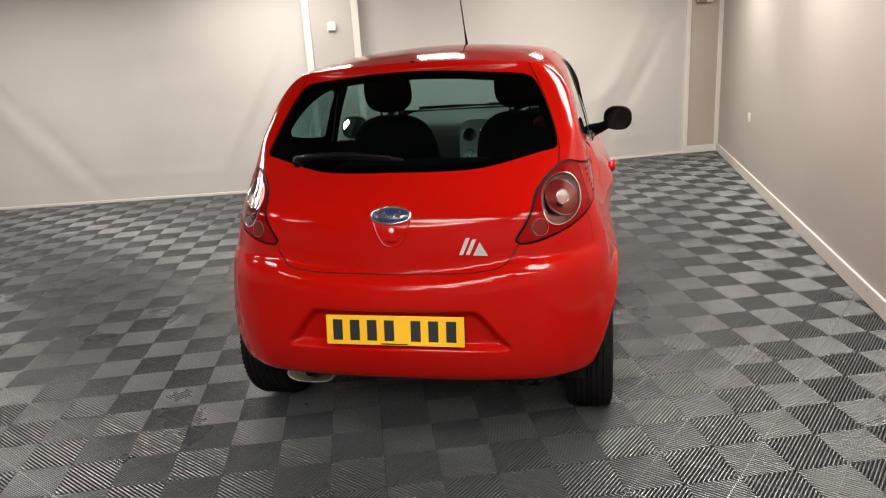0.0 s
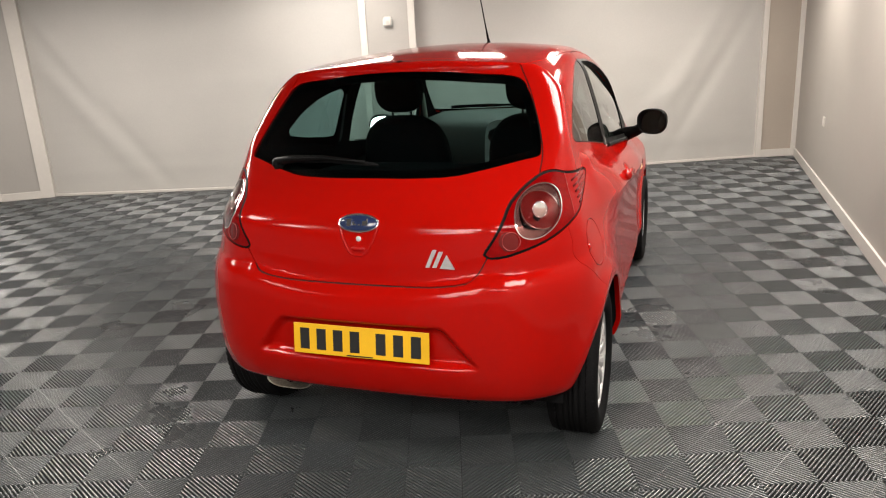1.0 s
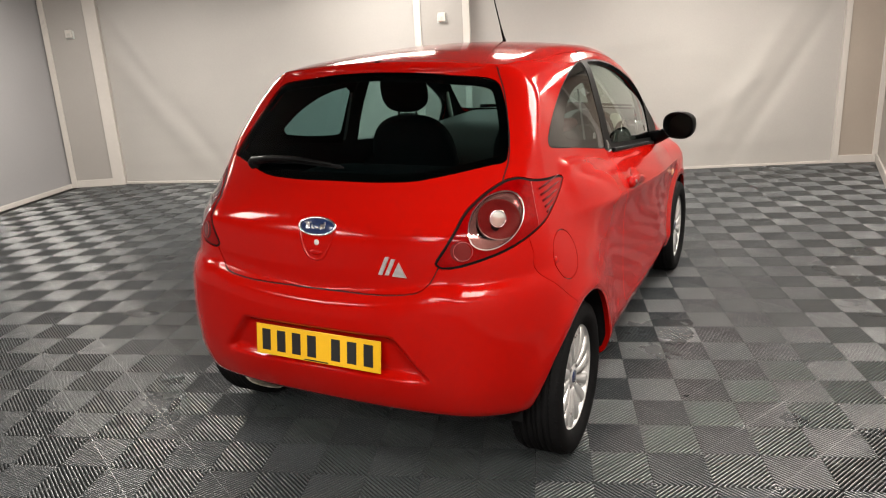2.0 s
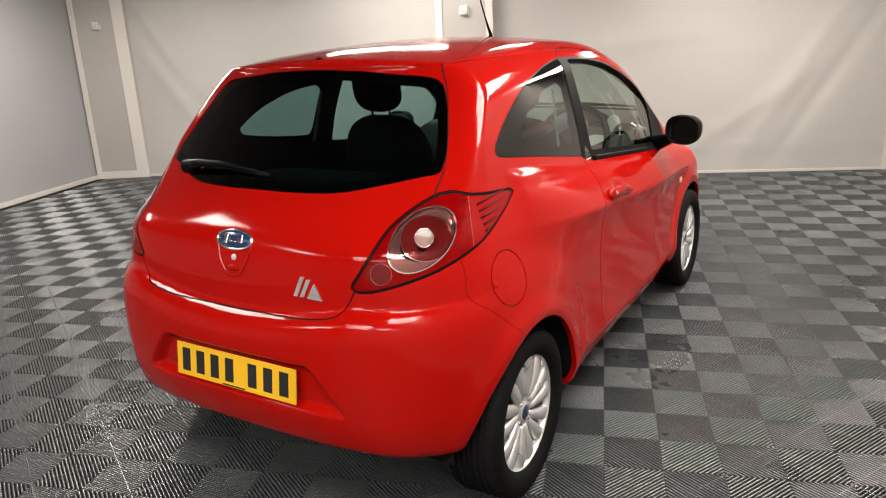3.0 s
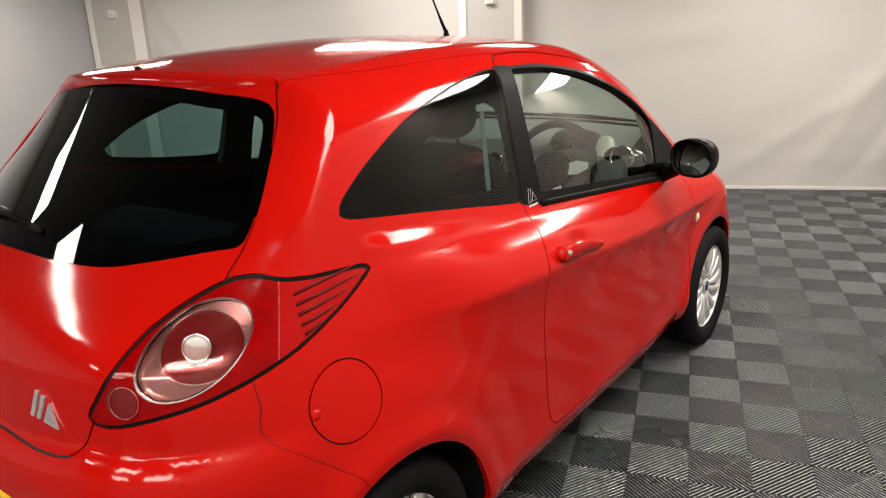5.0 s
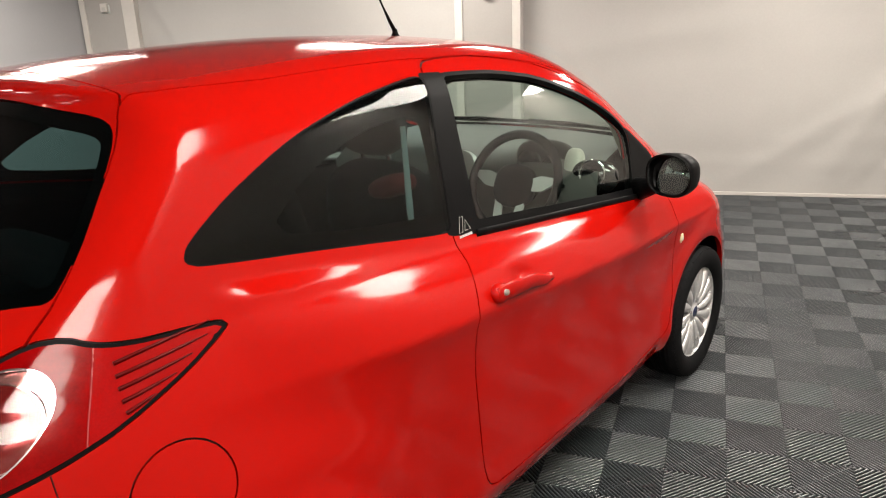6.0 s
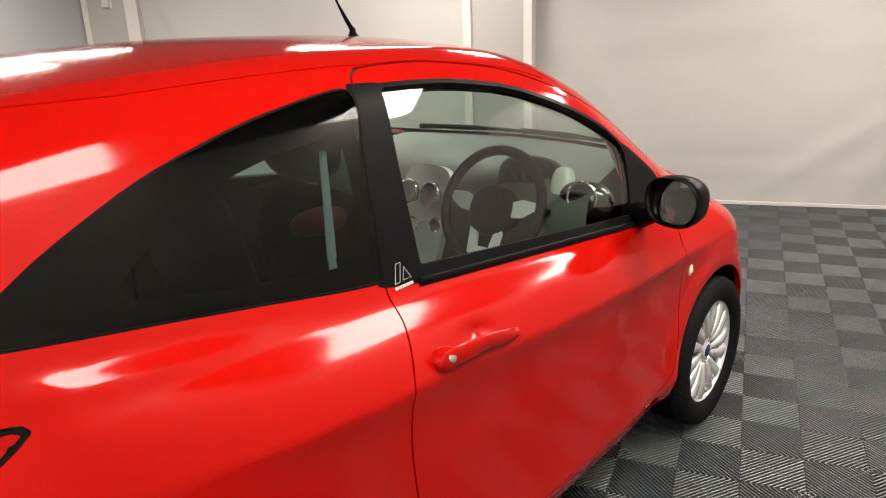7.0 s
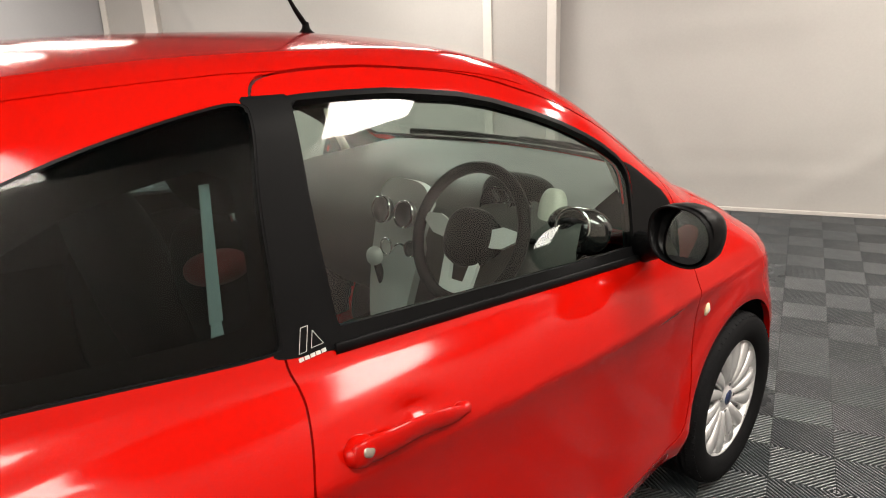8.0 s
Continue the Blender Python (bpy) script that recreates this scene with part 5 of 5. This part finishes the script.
# the silver centre stack with its round vents and knobs
bm_ = bmesh.new()
plate(bm_, outline([(-0.13, 0.14), (-0.09, 0.20), (0.06, 0.20), (0.10, 0.14), (0.08, -0.05), (0.06, -0.24), (0.0, -0.30), (-0.08, -0.28), (-0.12, -0.10)], 2), 0.03, Matrix.Translation((0.0, 1.605, 0.84)) @ Matrix.Rotation(radians(74), 4, "X"))
stack = part("centre_stack", bm_, SILVER_TRIM, dash, "silver centre stack")
for x, z, r in ((-0.055, 0.955, 0.040), (0.045, 0.955, 0.040), (-0.06, 0.83, 0.026), (0.0, 0.82, 0.030), (0.05, 0.845, 0.024), (-0.02, 0.70, 0.045)):
    m = Matrix.Translation((x, 1.562 + (0.955 - z) * 0.14, z)) @ Matrix.Rotation(radians(78), 4, "X")
    bm_ = bmesh.new()
    turned(bm_, [(0.0, 0.004), (r * 0.8, 0.004), (r * 0.92, 0.012), (r, 0.006), (r, -0.01)], m, 32)
    part("vent", bm_, INK, stack, "round black vent", True)
    bm_ = bmesh.new()
    ringed(bm_, r * 0.96, 0.004, m @ Matrix.Translation((0, 0, 0.008)), 36, 8)
    part("vent_ring", bm_, CHROME, stack, "chrome ring", True)
# side pod with a round vent, cream trim, gloss black door pull
m = Matrix.Translation((0.585, 1.66, 0.985)) @ Matrix.Rotation(radians(80), 4, "X") @ Matrix.Rotation(radians(12), 4, "Y")
bm_ = bmesh.new()
blob(bm_, (0.085, 0.060, 0.045), m, 2.4)
pod = part("vent_pod", bm_, PIANO, dash, "gloss black vent pod", True)
bm_ = bmesh.new()
ringed(bm_, 0.044, 0.0045, m @ Matrix.Translation((0.0, 0.012, 0.043)), 40, 8)
part("vent_ring", bm_, CHROME, pod, "chrome ring", True)
bm_ = bmesh.new()
turned(bm_, [(0.0, 0.0), (0.040, 0.0), (0.042, 0.006)], m @ Matrix.Translation((0.0, 0.012, 0.040)), 32)
part("vent_disc", bm_, DARK, pod, "", True)
bm_ = bmesh.new()
blob(bm_, (0.035, 0.075, 0.03), Matrix.Translation((0.505, 1.655, 1.005)) @ Matrix.Rotation(radians(76), 4, "X"), 3)
part("cream_panel", bm_, CREAM_TRIM, dash, "cream grey panel", True)
bm_ = bmesh.new()
blob(bm_, (0.12, 0.075, 0.055), Matrix.Translation((0.36, 1.70, 1.02)) @ Matrix.Rotation(radians(80), 4, "X"), 2.6)
part("instrument_hood", bm_, BLACK_TRIM, dash, "dark instrument hood", True)
for x, r in ((0.33, 0.05), (0.42, 0.035)):
    m = Matrix.Translation((x, 1.635, 1.012)) @ Matrix.Rotation(radians(78), 4, "X")
    bm_ = bmesh.new()
    turned(bm_, [(0.0, 0.0), (r * 0.9, 0.0), (r, 0.006), (r * 1.05, -0.004)], m, 36)
    part("dial", bm_, PIANO, dash, "round dial", True)

# steering wheel
tilt = Matrix.Translation((0.342, 1.512, 0.966)) @ Matrix.Rotation(radians(66), 4, "X")
bm_ = bmesh.new()
ringed(bm_, 0.178, 0.0165, tilt, 64, 14)
wheel_ob = part("steering_wheel", bm_, BLACK_TRIM, car, "black steering wheel with silver spokes", True)
bm_ = bmesh.new()
blob(bm_, (0.085, 0.08, 0.030), tilt @ Matrix.Translation((0, -0.01, -0.012)), 2.6)
part("airbag_pad", bm_, BLACK_TRIM, wheel_ob, "dark round pad", True)
for pts in (((0.07, 0.02), (0.075, -0.025), (0.120, -0.020), (0.168, 0.012), (0.168, 0.030), (0.11, 0.035)), ((-0.07, 0.02), (-0.075, -0.025), (-0.120, -0.020), (-0.168, 0.012), (-0.168, 0.030), (-0.11, 0.035)),
            ((-0.062, -0.050), (-0.052, -0.166), (0.052, -0.166), (0.062, -0.050), (0.034, -0.070), (0.024, -0.128), (-0.024, -0.128), (-0.034, -0.070))):
    bm_ = bmesh.new()
    plate(bm_, pts, 0.012, tilt @ Matrix.Translation((0, 0, -0.010)))
    part("spoke", bm_, SILVER_TRIM, wheel_ob, "silver spoke")
bm_ = bmesh.new()
tube(bm_, [tilt @ Vector((0, 0, -0.02)), tilt @ Vector((0, 0, -0.22))], [0.05, 0.06], 20)
part("column_shroud", bm_, DARK, wheel_ob, "", True)
for sx in (-1, 1):
    bm_ = bmesh.new()
    tube(bm_, [tilt @ Vector((sx * 0.05, 0.01, -0.07)), tilt @ Vector((sx * 0.17, 0.02, -0.06))], [0.010, 0.007], 10)
    part("stalk", bm_, BLACK_TRIM, wheel_ob, "", True)

# front wipers, rear-view mirror, gear lever, sun visors, belts
for x0, x1 in ((-0.50, 0.08), (-0.02, 0.50)):
    pts = []
    for k in range(6):
        x = x0 + (x1 - x0) * k / 5
        p, n = on_skin(x, 2.185 - 0.11 * (x / 0.6) ** 2, 1.075 - 0.012 * k / 5)
        pts.append(p + n * 0.012)
    bm_ = bmesh.new()
    tube(bm_, pts, [0.012, 0.010, 0.012, 0.008, 0.007, 0.005], 8)
    part("wiper", bm_, BLACK_TRIM, screen, "black windscreen wiper", True)
bm_ = bmesh.new()
blob(bm_, (0.115, 0.02, 0.032), Matrix.Translation((0.0, 1.47, 1.335)) @ Matrix.Rotation(radians(-12), 4, "X"), 3)
rv = part("rear_view_mirror", bm_, BLACK_TRIM, car, "black rear-view mirror", True)
bm_ = bmesh.new()
tube(bm_, [(0, 1.485, 1.345), (0, 1.52, 1.405)], 0.009, 10)
part("stem", bm_, BLACK_TRIM, rv, "", True)
bm_ = bmesh.new()
tube(bm_, [(-0.06, 1.58, 0.60), (-0.068, 1.535, 0.79)], [0.016, 0.012], 12)
lever = part("gear_lever", bm_, DARK, car, "gear lever with a silver knob", True)
bm_ = bmesh.new()
blob(bm_, (0.025, 0.025, 0.03), Matrix.Translation((-0.07, 1.53, 0.81)), 2.2, 24, 14)
part("knob", bm_, SILVER_TRIM, lever, "", True)
for side in (1, -1):
    bm_ = bmesh.new()
    box(bm_, (side * 0.30 - 0.15, 1.34, 1.385), (side * 0.30 + 0.15, 1.47, 1.40), None, 0.006)
    part("sun_visor", bm_, DARK, car, "dark sun visor", True)
    bm_ = bmesh.new()
    pts = [Vector((side * 0.575, 0.68, 1.29)), Vector((side * 0.612, 0.65, 1.085)), Vector((side * 0.62, 0.645, 1.06))]
    for a, b in zip(pts, pts[1:]):
        q = [bm_.verts.new(p + Vector((0, dy, 0))) for p, dy in ((a, -0.008), (a, 0.008), (b, 0.011), (b, -0.011))]
        bm_.faces.new(q)
        q = [bm_.verts.new(p + Vector((-side * 0.003, dy, 0))) for p, dy in ((a, -0.008), (a, 0.008), (b, 0.011), (b, -0.011))]
        bm_.faces.new(list(reversed(q)))
    part("seat_belt", bm_, BELT, car, "pale grey seat belt")
    # pale strip along the inside of the windscreen pillar
    bm_ = bmesh.new()
    tube(bm_, [(side * 0.568, 1.74, 1.235), (side * 0.585, 1.80, 1.14), (side * 0.60, 1.86, 1.04), (side * 0.61, 1.915, 0.95)], [0.010, 0.014, 0.016, 0.012], 12)
    part("pillar_strip", bm_, CREAM_TRIM, car, "pale grey strip beside the windscreen pillar", True)
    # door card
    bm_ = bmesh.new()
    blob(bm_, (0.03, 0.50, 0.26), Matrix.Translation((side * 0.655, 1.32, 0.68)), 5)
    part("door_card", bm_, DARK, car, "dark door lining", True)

# ---------------------------------------------------------------- the floor of ribbed click tiles
PITCH, U0, V0, DEEP = 0.205, 0.978, 0.742, 0.0125


def tile_shape(way):
    """Places and faces of one open tile: diagonal ribs with rounded tops. way: +1 or -1 for the ribs' diagonal."""
    h = PITCH / 2 - 0.0008
    square = [(-h, -h), (h, -h), (h, h), (-h, h)]
    verts, faces, soft = [], [], []
    nx, ny = 1 / math.sqrt(2), way / math.sqrt(2)
    step = PITCH * math.sqrt(2) / 22
    rib = ((-0.0037, -DEEP), (-0.0034, -0.0020), (-0.0025, -0.0005), (-0.0009, 0.0), (0.0009, 0.0), (0.0025, -0.0005), (0.0034, -0.0020), (0.0037, -DEEP))

    def chord(d):
        """The ends of the line nx*x + ny*y = d within the tile."""
        reach = h * math.sqrt(2) - abs(d)
        return [(nx * d - ny * s * reach, ny * d + nx * s * reach) for s in (-1, 1)]

    for k in range(-11, 11):
        mid = (k + 0.5) * step
        ends = [(chord(mid + d), z) for d, z in rib]
        i0 = len(verts)
        for (p, q), z in ends:
            verts += [(*p, z), (*q, z)]
        for j in range(len(rib) - 1):
            i = i0 + 2 * j
            faces.append((i, i + 2, i + 3, i + 1))
            soft.append(0 < j < len(rib) - 2)
    # a thin moulded line across the ribs, and a rim round the tile
    a, w, i0 = h * 0.985, 0.0016, len(verts)
    verts += [(-a, way * (-a + w), 0.0007), (-a + w, -way * a, 0.0007), (a, way * (a - w), 0.0007), (a - w, way * a, 0.0007)]
    faces.append((i0, i0 + 1, i0 + 2, i0 + 3) if way > 0 else (i0 + 3, i0 + 2, i0 + 1, i0))
    soft.append(False)
    return verts, faces, soft


SHAPES = {1: tile_shape(1), -1: tile_shape(-1)}
TILE_MESH = {}
for way, (vs, fs, soft) in SHAPES.items():
    me = bpy.data.meshes.new("floor_tile")
    me.from_pydata(vs, [], fs)
    me.polygons.foreach_set("use_smooth", soft)
    me.materials.append(TILE)
    TILE_MESH[way] = me
# the slab below the ribs is coloured near-black to shade the grooves
floor = slab("floor", (LEFT, FRONT, -0.0190), (4.4, BACK + 0.1, -0.0126), GROOVE_SHADE, RM, label="floor of grey ribbed plastic click tiles", category="floor")
cells = []
for i in range(int((LEFT - U0) / PITCH) - 1, int((4.4 - U0) / PITCH) + 1):
    for j in range(int((FRONT - V0) / PITCH) - 1, int((BACK + 0.1 - V0) / PITCH) + 1):
        u, v = U0 + (i + 0.5) * PITCH, V0 + (j + 0.5) * PITCH
        p = RM @ Vector((u, v, 0))
        if u - PITCH * 0.4 < LEFT or v + PITCH * 0.45 > BACK + 0.1 or p.x > RIGHT_X + 0.15 or v < FRONT:
            continue
        cells.append((math.hypot((p.x - 1.0) / 1.2, (p.y - 0.4) / 1.7), p, -1 if (i + j) % 2 else 1))
cells.sort(key=lambda c: c[0])
for _, p, way in cells[:300]:
    ob = new("floor_tile", TILE_MESH[way])
    ob.parent = floor
    ob.matrix_basis = Matrix.Translation(p) @ RM
verts, faces, smooth, base = [], [], [], 0
for _, p, way in cells[300:]:
    vs, fs, soft = SHAPES[way]
    a = np.array(vs)
    c, s = math.cos(ROOM), math.sin(ROOM)
    verts.append(np.stack([a[:, 0] * c - a[:, 1] * s + p.x, a[:, 0] * s + a[:, 1] * c + p.y, a[:, 2]], 1))
    faces += [tuple(k + base for k in f) for f in fs]
    smooth += soft
    base += len(vs)
me = bpy.data.meshes.new("outer_tiles")
me.from_pydata(np.concatenate(verts).tolist(), [], faces)
me.polygons.foreach_set("use_smooth", smooth)
me.materials.append(TILE)
ob = new("outer_tiles", me)
ob.parent = floor
tagged(ob, "", "", "", "stuff")
